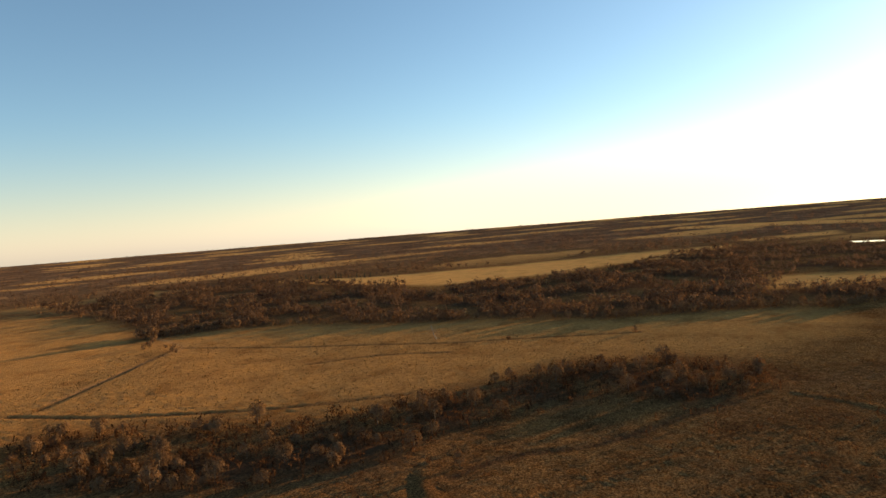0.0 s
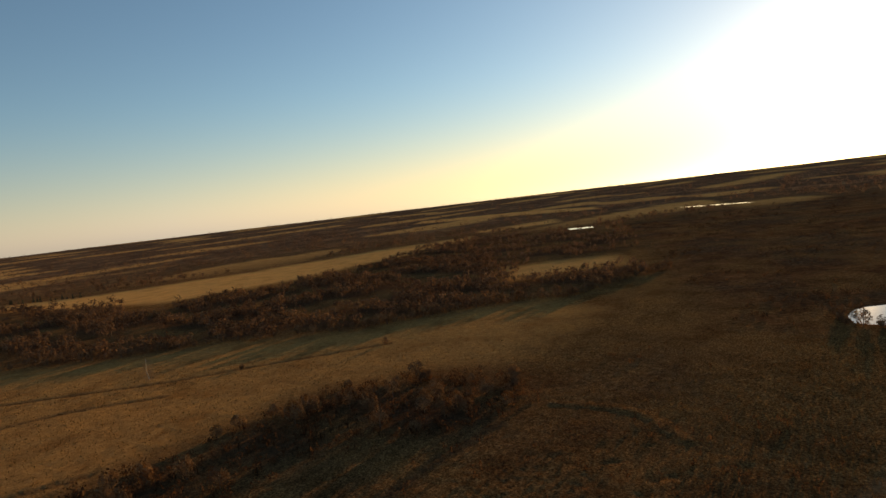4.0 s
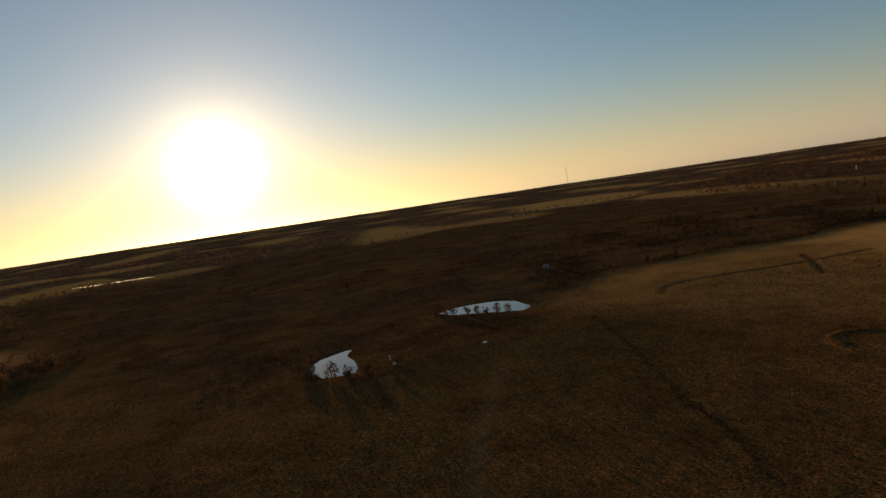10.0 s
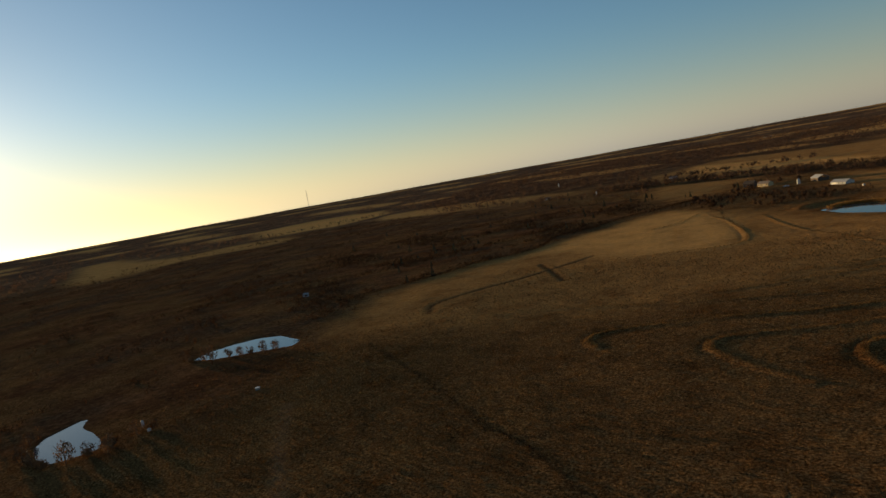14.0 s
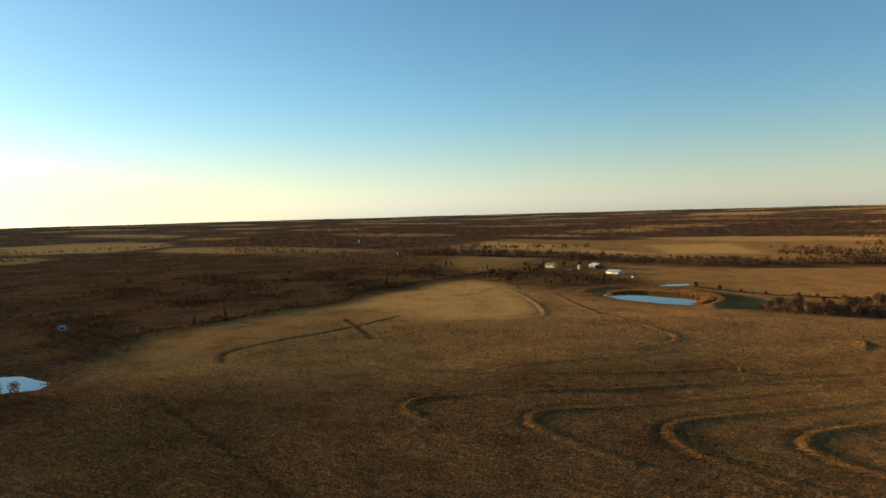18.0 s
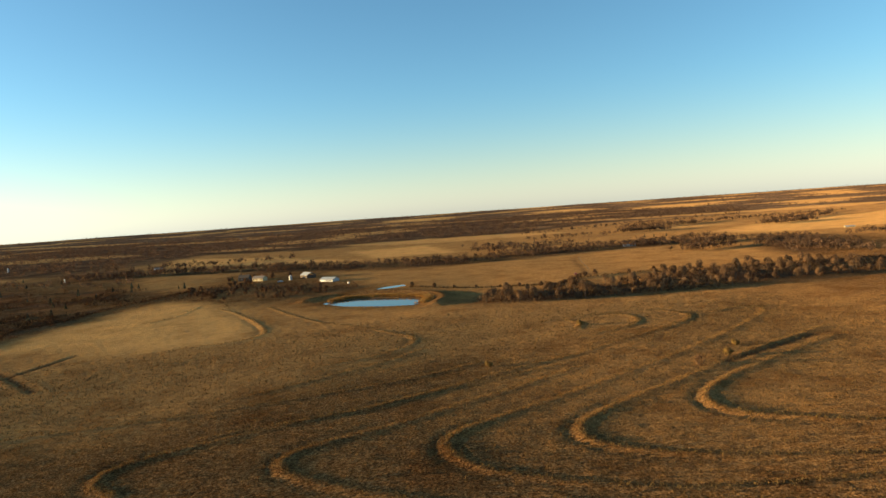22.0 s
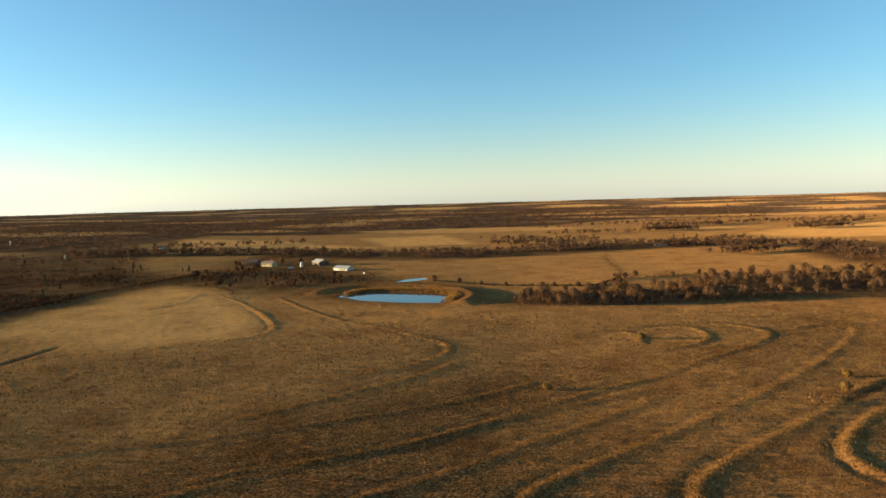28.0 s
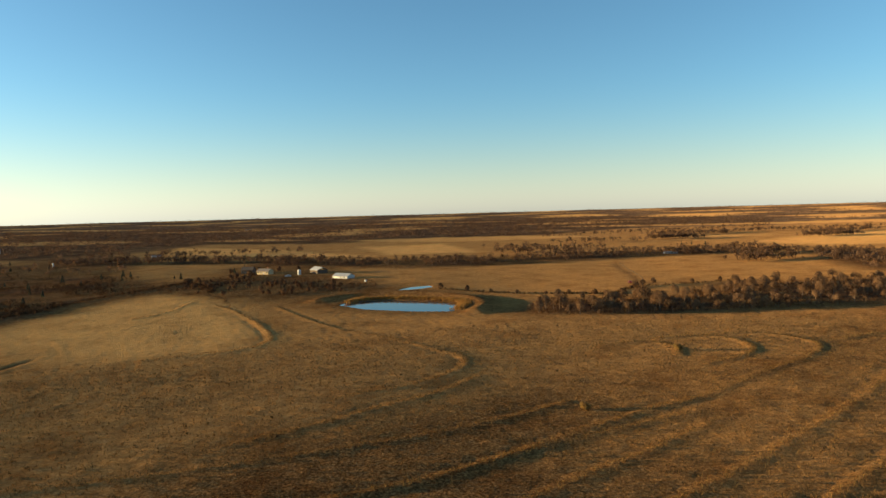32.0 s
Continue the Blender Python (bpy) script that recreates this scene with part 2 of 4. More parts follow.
M_GROUND = ground_material()
M_WATER = water_material()
M_BARK = plain_material("grey_brown_bark", (0.07, 0.044, 0.026), (0.17, 0.11, 0.065), 1.5, 0.9, per_object=0.5)
M_TWIG = plain_material("bare_winter_twigs", (0.11, 0.064, 0.036), (0.23, 0.135, 0.07), 0.35, 0.9, per_island=0.08, per_object=0.6, through_light=0.14)
M_RUSSET = plain_material("reddish_brush_twigs", (0.085, 0.046, 0.026), (0.19, 0.105, 0.055), 0.3, 0.9, per_island=0.08, per_object=0.4, through_light=0.25)
M_WOODS = plain_material("winter_woodland_twigs", (0.085, 0.050, 0.032), (0.19, 0.113, 0.066), 0.05, 0.9, per_island=0.04, through_light=0.25, per_plant=0.9)
M_SHRUB = plain_material("russet_shrub_twigs", (0.042, 0.021, 0.012), (0.12, 0.058, 0.027), 0.05, 0.9, per_island=0.06, through_light=0.25, per_plant=0.8)
M_CEDAR = plain_material("dark_cedar_needles", (0.008, 0.013, 0.007), (0.03, 0.038, 0.016), 1.2, 0.85, per_island=0.3)
M_BRUSH = plain_material("dark_brush_twigs", (0.03, 0.019, 0.012), (0.10, 0.058, 0.029), 0.1, 0.9, per_island=0.1, through_light=0.15, per_plant=0.7)
M_STRAW = plain_material("dry_straw_grass", (0.075, 0.045, 0.019), (0.18, 0.108, 0.042), 0.08, 0.9, per_island=0.12, per_plant=0.8, through_light=0.15)
M_BANK = plain_material("golden_bank_grass", (0.13, 0.079, 0.029), (0.28, 0.17, 0.06), 0.1, 0.9, per_island=0.12, through_light=0.2, per_plant=0.7)
M_GOLD = plain_material("golden_bush_twigs", (0.16, 0.095, 0.03), (0.28, 0.17, 0.055), 0.5, 0.9, per_island=0.3, through_light=0.3)
M_REED = plain_material("golden_reeds", (0.28, 0.15, 0.043), (0.48, 0.27, 0.082), 0.5, 0.8, per_island=0.3, through_light=0.35)
M_WHITE = plain_material("white_painted_metal", (0.34, 0.34, 0.33), (0.46, 0.455, 0.44), 0.8, 0.6, 0.0)
M_TAN = plain_material("tan_house_siding", (0.34, 0.25, 0.13), (0.46, 0.35, 0.19), 1.2, 0.8)
M_SHINGLE = plain_material("brown_grey_shingles", (0.11, 0.085, 0.07), (0.21, 0.17, 0.14), 2.0, 0.9, bump=0.02)
M_ROOF = metal_roof_material("pale_grey_metal_roof", (0.26, 0.26, 0.26), (0.38, 0.38, 0.37))
M_RED = plain_material("weathered_red_boards", (0.19, 0.07, 0.04), (0.30, 0.12, 0.07), 1.5, 0.85)
M_TIMBER = plain_material("weathered_timber", (0.16, 0.12, 0.085), (0.30, 0.235, 0.17), 2.5, 0.9)
M_PALEWOOD = plain_material("pale_bleached_timber", (0.22, 0.16, 0.095), (0.34, 0.255, 0.16), 2.0, 0.9)
M_BOARD = plain_material("dark_barn_boards", (0.05, 0.034, 0.024), (0.10, 0.068, 0.046), 2.0, 0.9)
M_DARK = plain_material("dark_opening_shade", (0.02, 0.018, 0.016), (0.05, 0.042, 0.036), 2.0, 0.9)
M_TYRE = plain_material("black_rubber", (0.015, 0.015, 0.015), (0.035, 0.033, 0.03), 4.0, 0.85)
M_STEEL = plain_material("galvanised_steel", (0.30, 0.30, 0.30), (0.46, 0.46, 0.45), 1.0, 0.5, 0.7)
M_GLASS = plain_material("dark_window_glass", (0.02, 0.025, 0.03), (0.035, 0.04, 0.045), 1.0, 0.08)
M_MAROON = plain_material("dull_maroon_paint", (0.17, 0.035, 0.025), (0.25, 0.06, 0.04), 1.5, 0.45)

# ---- plan: lines and areas in metres ----
TERRACES = [
    [(-8, 108), (-12, 116), (-9, 124), (0, 128), (14, 129), (34, 129), (56, 129), (80, 130), (105, 130), (128, 129)],
    [(44, 66), (32, 82), (25, 97), (29, 106), (42, 109), (60, 110), (82, 114), (104, 117), (132, 122)],
    [(120, 22), (108, 28), (94, 36), (82, 45), (71, 57), (62, 70), (60, 84), (66, 93), (82, 97), (110, 101), (140, 106), (170, 112), (208, 122), (246, 135), (268, 147), (262, 156), (245, 157)],
    [(140, 22), (129, 28), (114, 39), (102, 50), (93, 61), (90, 72), (97, 80), (114, 85), (140, 89), (163, 93), (190, 98), (214, 101), (242, 103)],
    [(152, 34), (143, 42), (136, 52), (131, 60), (131, 68), (138, 76), (155, 82), (177, 86), (205, 90), (230, 92)],
    [(-60, 172), (-35, 172), (-10, 166), (10, 160), (36, 155), (60, 151), (90, 150), (112, 153)],
    [(14, 134), (34, 131), (56, 128), (75, 130), (95, 133), (120, 136), (140, 136)],
    [(27, 168), (47, 170), (66, 174), (88, 179), (106, 188)],
    [(61, 188), (85, 190), (106, 199), (115, 213), (112, 232), (108, 262), (98, 290)],
    [(16, 273), (45, 271), (61, 278), (68, 295), (70, 335), (68, 384), (64, 406)],
    [(92, 380), (93, 330), (98, 288)],
    [(19, 381), (36, 396), (55, 432)],
    [(165, 200), (184, 194), (185, 182), (176, 172)],
    [(190, 196), (206, 191), (213, 180), (206, 166), (194, 160), (170, 158)],
    [(210, 190), (229, 180), (233, 165), (226, 154), (208, 147), (176, 142), (143, 136)],
    [(-251, -281), (-225, -268), (-197, -254)],
    [(-5, -150), (-30, -125), (-60, -100), (-90, -80)],
    [(10, -128), (-22, -104), (-60, -76)],
    [(30, -170), (5, -165), (-20, -178), (-45, -170)],
    [(40, -150), (20, -138), (8, -118), (-14, -96), (-50, -66)],
    [(-110, -84), (-95, -62), (-70, -55)],
    [(60, -180), (48, -150), (40, -110)],
]
TALL = [0.28, 0.29, 0.31, 0.32, 0.36, 0.18, 0.2, 0.16, 0.17, 0.28, 0.2, 0.16, 0.22, 0.22, 0.22, 0.05, 0.6, 0.6, 0.5, 0.6, 0.5, 0.3]
APEXES = {0: (-11, 118), 1: (27, 99), 2: (62, 84), 3: (92, 73), 4: (133, 67), 8: (113, 216), 9: (68, 320), 12: (183, 178), 13: (213, 173), 14: (236, 162)}   # where a bank turns and stands highest
DITCHES = [
    [(-19, 300), (-38, 275), (-57, 252), (-76, 234), (-95, 210), (-92, 190)],
    [(-51, 295), (-41, 266), (-31, 232)],
    [(-31, -376), (-37, -333), (-48, -299), (-59, -268), (-74, -240), (-88, -218)],
    [(-170, -425), (-173, -367), (-181, -311), (-190, -248), (-204, -210), (-221, -148)],
    [(-134, -300), (-155, -273), (-166, -235)],
    [(-16, -169), (-34, -158), (-47, -138), (-73, -118), (-94, -102)],
    [(171, 94), (195, 96), (227, 98)],
    [(415, 452), (375, 400), (337, 349), (320, 334)],
    [(735, 790), (700, 700)],
    [(-41, -371), (-98, -396), (-138, -415), (-170, -430)],
]
TRACKS = [
    [(-106, 78), (-92, 50), (-71, 14), (-53, -12), (-38, -32), (-20, -60)],
    [(-51, -379), (-100, -398), (-140, -415), (-172, -427), (-210, -500)],
    [(-243, -282), (-220, -269), (-198, -257)],
]
HEDGE = [(-104, 142), (-77, 109), (-54, 80), (-36, 55), (-22, 40), (-8, 18)]

POND_A = [(-188, 55), (-192, 63), (-192, 70), (-191, 80), (-184, 71), (-173, 65), (-163, 58), (-158, 51), (-166, 43), (-178, 47)]
POND_B = [(-198, 149), (-198, 162), (-190, 173), (-182, 179), (-170, 180), (-151, 167), (-150, 157), (-168, 152), (-185, 147)]
POND_DAM = [(122, 362), (136, 370), (152, 362), (165, 346), (176, 330), (175, 316), (162, 303), (146, 315), (128, 338)]
POND_FAR = [(178, 404), (190, 412), (206, 412), (204, 404), (190, 400)]
POND_SMALL = [(-940, 50), (-905, 55), (-895, 95), (-925, 92)]
POND_LONG = [(-1205, 325), (-1170, 330), (-1085, 402), (-1095, 420), (-1140, 390)]
POND_NORTH = [(60, 965), (90, 968), (95, 985), (64, 984)]
PONDS = [POND_A, POND_B, POND_DAM, POND_FAR, POND_SMALL, POND_LONG, POND_NORTH]
DAM_CREST = [(118, 384), (140, 392), (165, 380), (184, 358), (192, 332), (184, 308), (170, 293)]

PALE = [
    [(-62, 345), (-34, 396), (6, 448), (38, 485), (58, 450), (67, 399), (67, 331), (66, 299), (50, 275), (18, 273), (-11, 295), (-31, 330)],
    [(-686, -769), (-689, -592), (-788, -412), (-920, -264), (-1016, -98), (-950, -95), (-824, -142), (-726, -220), (-622, -285), (-519, -399), (-554, -511), (-640, -700)],
    [(-824, 1173), (-719, 1177), (-622, 1203), (-576, 1403), (-703, 1656), (-890, 1610), (-1083, 1572)],
    [(-1163, -97), (-1250, 1), (-1330, 90), (-1180, 80), (-1090, -60)],
    [(-2212, -260), (-2022, 60), (-1720, 260), (-1560, 240), (-1750, 20), (-2000, -280)],
    [(90, 1010), (130, 1180), (250, 985), (270, 830), (300, 740), (230, 800), (130, 920)],
    [(361, 943), (491, 914), (420, 690), (320, 740)],
    [(1487, 3349), (1856, 3137), (1700, 2900), (1350, 3000)],
    [(2294, 2671), (2159, 2195), (1990, 2250), (2000, 2700)],
    [(1937, 1961), (1991, 1593), (2406, 1820), (2300, 2050)],
    [(760, 560), (1050, 640), (1450, 560), (1400, 440), (900, 390), (760, 450)],
    [(-399, -79), (-495, -74), (-490, 25), (-420, 20)],
]
RED = [
    [(13, 500), (-28, 429), (-65, 367), (-100, 338), (-125, 301), (-150, 250), (-140, 190), (-125, 130), (-130, 60), (-180, 0), (-330, 30), (-480, 60), (-900, 130), (-1000, 420), (-900, 1000), (-560, 1180), (-352, 1050), (-124, 819), (19, 666)],
    [(13, 500), (60, 500), (110, 420), (180, 430), (190, 520), (120, 560), (20, 640)],
]
BRUSH_SOUTH = [(-6, -334), (-20, -324), (-37, -287), (-55, -237), (-76, -216), (-99, -196), (-127, -180), (-150, -158), (-157, -135),
               (-154, -106), (-140, -93), (-113, -87), (-93, -104), (-88, -119), (-82, -154), (-64, -168), (-47, -184), (-21, -186),
               (-8, -202), (8, -218), (15, -249), (23, -283)]
GULLY = [(-160, -90), (-93, -100), (-60, -165), (0, -200), (70, -200), (70, -60), (-60, -20), (-180, -30)]
WOOD_SOUTH = [(-190, -490), (-219, -476), (-247, -444), (-256, -383), (-260, -314), (-270, -260), (-267, -180), (-276, -148), (-295, -110),
              (-306, -71), (-302, -43), (-322, -21), (-376, 40), (-410, 10), (-400, -75), (-500, -80), (-954, -105), (-849, -178), (-678, -219),
              (-619, -225), (-584, -281), (-516, -330), (-470, -385), (-540, -510), (-610, -610), (-668, -780), (-740, -950), (-420, -950), (-327, -740), (-270, -600)]
MEADOW = [
    [(-190, -480), (-245, -440), (-252, -314), (-262, -260), (-260, -180), (-268, -145), (-290, -110), (-296, -60), (-250, -40), (-165, -95), (-160, -135),
     (-150, -165), (-127, -187), (-99, -203), (-76, -223), (-55, -244), (-37, -294), (-10, -345), (0, -420), (-100, -600), (-330, -860), (-270, -620)],
    [(190, 290), (215, 330), (200, 400), (170, 470), (190, 560), (215, 600), (260, 545), (335, 508), (450, 492), (520, 470), (600, 455), (700, 465), (690, 430),
     (560, 350), (500, 270), (480, 235), (410, 280), (355, 305), (300, 275), (250, 305)],
    [(20, 660), (60, 900), (30, 1060), (190, 1280), (330, 1130), (580, 1160), (700, 1040), (1060, 1100), (1600, 800), (1500, 250), (720, 170), (720, 450), (560, 545),
     (420, 600), (330, 640), (200, 760), (130, 700), (60, 560)],
    [(-140, 165), (-100, 155), (0, 155), (60, 170), (125, 168), (200, 145), (262, 160), (330, 188), (280, 213), (190, 258), (160, 290), (112, 340), (84, 420),
     (66, 430), (20, 470), (-30, 425), (-65, 365), (-100, 335), (-125, 298), (-150, 250)],
]
FIELD_EAST = [(100, 50), (190, 20), (320, 60), (340, 185), (262, 160), (200, 145), (125, 160), (90, 120)]
WOOD_NORTH = [(-300, 1000), (-159, 1076), (-89, 1071), (-30, 1074), (38, 1217), (184, 1293), (324, 1141), (399, 1101), (577, 1177), (693, 1052), (826, 1040),
              (1058, 1122), (1500, 1000), (1927, 1395), (1864, 2167), (1039, 2455), (359, 2498), (-182, 2855), (-589, 2759), (-560, 1700), (-480, 1300)]
WOOD_FARM = [(-44, 872), (17, 829), (76, 790), (134, 746), (182, 705), (214, 672), (222, 700), (190, 760), (140, 800), (87, 850), (20, 890), (-48, 930)]
WOOD_WEST = [(-405, -78), (-500, -84), (-800, -110), (-1000, -92), (-930, 20), (-720, 110), (-540, 60), (-500, -50)]
WOOD_CREEK = [(185, 272), (196, 260), (221, 243), (249, 230), (280, 219), (306, 203), (344, 195), (384, 182), (470, 150), (600, 110), (620, 160),
              (479, 228), (455, 240), (410, 266), (359, 290), (310, 262), (279, 272), (252, 285), (215, 300)]
WOOD_MID = [(150, 700), (215, 625), (258, 560), (332, 520), (397, 506), (450, 500), (524, 478), (604, 462), (690, 475), (680, 505), (553, 535),
            (480, 575), (420, 560), (345, 600), (260, 660), (190, 745)]
WOOD_RIGHT = [(642, 425), (560, 345), (510, 280), (580, 262), (690, 330), (720, 420)]


def inside(x, y, poly):
    x, y = np.asarray(x, float), np.asarray(y, float)
    hit = np.zeros(x.shape, bool)
    px, py = np.array(poly, float).T
    qx, qy = np.roll(px, -1), np.roll(py, -1)
    for ax, ay, bx, by in zip(px, py, qx, qy):
        if ay == by:
            continue
        hit ^= ((ay > y) != (by > y)) & (x < (bx - ax) * (y - ay) / (by - ay) + ax)
    return hit


def smooth_line(points, steps=5):
    p = np.array(points, float)
    p = np.vstack([2 * p[0] - p[1], p, 2 * p[-1] - p[-2]])
    out = []
    for i in range(1, len(p) - 2):
        for k in range(steps):
            t = k / steps
            a, b, c, d = p[i - 1], p[i], p[i + 1], p[i + 2]
            out.append(0.5 * (2 * b + (c - a) * t + (2 * a - 5 * b + 4 * c - d) * t * t + (3 * b - a - 3 * c + d) * t ** 3))
    out.append(p[-2])
    return np.array(out)


def line_distance(x, y, line, reach):
    """Distance to a line, signed by its side; reach where it is farther."""
    best = np.full(x.shape, float(reach))
    side = np.ones(x.shape)
    lo, hi = line.min(0) - reach, line.max(0) + reach
    pick = np.nonzero((x > lo[0]) & (x < hi[0]) & (y > lo[1]) & (y < hi[1]))
    px, py = x[pick], y[pick]
    b, s = best[pick], side[pick]
    for (ax, ay), (bx, by) in zip(line[:-1], line[1:]):
        dx, dy = bx - ax, by - ay
        t = np.clip(((px - ax) * dx + (py - ay) * dy) / max(dx * dx + dy * dy, 1e-9), 0, 1)
        d = np.hypot(px - ax - t * dx, py - ay - t * dy)
        near = d < b
        b = np.where(near, d, b)
        s = np.where(near, np.sign(dx * (py - ay) - dy * (px - ax)), s)
    best[pick], side[pick] = b, s
    return best, side


def ring_distance(x, y, poly, reach):
    line = np.array(poly + poly[:1], float)
    return line_distance(x, y, line, reach)[0]


RIDGES = [smooth_line(p) for p in TERRACES]
CUTS = [smooth_line(p) for p in DITCHES]
RUTS = [smooth_line(p) for p in TRACKS]
CREST = smooth_line(DAM_CREST)


def swell(x, y):
    """Gentle rolls of the land, and its rise towards the horizon."""
    r = np.hypot(x, y)
    z = 0.22 * np.sin(x / 23.0 + 1.3 * np.sin(y / 41.0)) + 0.18 * np.sin(y / 19.0 + 1.1 * np.sin(x / 37.0) + 2.0)
    z = z + np.clip((r - 500) / 700, 0, 1) * (1.2 * np.sin(x / 160.0 + 0.7) * np.cos(y / 190.0))
    z = z + 42 * (np.clip(r - 700, 0, 3900) / 3900) ** 2 - 60 * (np.clip(r - 4600, 0, 400) / 400) ** 2
    return z


def terrain(x, y):
    x, y = np.atleast_1d(np.asarray(x, float)), np.atleast_1d(np.asarray(y, float))
    z = swell(x, y)
    for k, (line, tall) in enumerate(zip(RIDGES, TALL)):
        d, side = line_distance(x, y, line, 12)
        if k in APEXES:
            tall = tall * (0.45 + 0.85 * np.exp(-np.hypot(x - APEXES[k][0], y - APEXES[k][1]) ** 2 / 28.0 ** 2))
        z += 1.1 * tall * (np.exp(-(d / 1.3) ** 2) - np.where(side > 0, 0.7, 0.12) * np.exp(-((d - 2.9) / 1.15) ** 2))
    for line in CUTS:
        d, _ = line_distance(x, y, line, 10)
        z += -0.32 * np.exp(-(d / 1.5) ** 2) + 0.15 * np.exp(-((d - 3.4) / 1.4) ** 2)
    for line in RUTS:
        d, _ = line_distance(x, y, line, 6)
        z += -0.16 * np.exp(-((d - 0.9) / 0.45) ** 2)
    d, _ = line_distance(x, y, CREST, 22)
    z += 2.4 * np.exp(-(d / 6.5) ** 2)
    for poly in PONDS:
        d = ring_distance(x, y, poly, 8.0)
        inn = inside(x, y, poly)
        level = pond_level(poly)
        shore = np.clip(d / 8.0, 0, 1)
        z = np.where(inn, level - 0.9 * np.clip(d / 3.0, 0, 1), np.where(d < 8, level + 0.12 + (z - level - 0.12) * shore ** 1.5, z))
    return z


def pond_level(poly):
    c = np.mean(np.array(poly, float), 0)
    return float(swell(c[0], c[1])) - 0.25


def ground_z(x, y):
    return float(terrain(x, y)[0])


# ---- ground ----
def steps_out(start, step, limit, grow, cap):
    out, v = [], start
    while v < limit:
        v += step
        out.append(min(v, limit))
        step = min(step * grow, cap)
    return out


def axis(lo, hi, fine, limit, near_lo, near_hi, near):
    """Steps along one axis, finest over the terraced field."""
    core = list(np.arange(lo, near_lo, fine)) + list(np.arange(near_lo, near_hi, near)) + list(np.arange(near_hi, hi + 0.01, fine))
    up = steps_out(core[-1], fine, limit, 1.045, 50.0)
    down = [2 * lo - v for v in steps_out(lo, fine, 2 * lo + limit, 1.045, 50.0)]
    return np.array(down[::-1] + core + up)


def soft_mask(x, y, polys, edge):
    m = np.zeros(x.shape)
    for p in polys:
        d = ring_distance(x, y, p, edge)
        m = np.maximum(m, np.where(inside(x, y, p), 0.5 + 0.5 * d / edge, 0.5 - 0.5 * d / edge))
    return m


def mesh_from(name, verts, faces, mat, smooth=False, normals=None):
    me = bpy.data.meshes.new(name)
    me.from_pydata(verts, [], faces)
    me.materials.append(mat)
    if smooth:
        me.polygons.foreach_set("use_smooth", np.ones(len(me.polygons), bool))
    if normals is not None:
        me.normals_split_custom_set_from_vertices(normals)
    return me


def outward(points, centre, lift=0.0):
    """Directions away from a crown's middle, for the soft shading of twigs."""
    d = np.asarray(points, float) - centre
    d[:, 2] += lift
    return d / np.maximum(np.linalg.norm(d, axis=1), 1e-6)[:, None]


def far_pattern(x, y):
    """Slow waves that part far woods (high) from far fields (low)."""
    return np.sin(x / 125 + 1.7 * np.sin(y / 170)) + np.sin(y / 105 + 1.4 * np.sin(x / 200) + 1.0) + 0.8 * np.sin((x + y) / 70)


def cover(x, y):
    """Slow waves that gather trees into stands, with open ground between."""
    return np.sin(x / 17 + 2 * np.sin(y / 41)) + np.sin(y / 21 + 2 * np.sin(x / 33)) + 0.7 * np.sin((x - y) / 9.0)


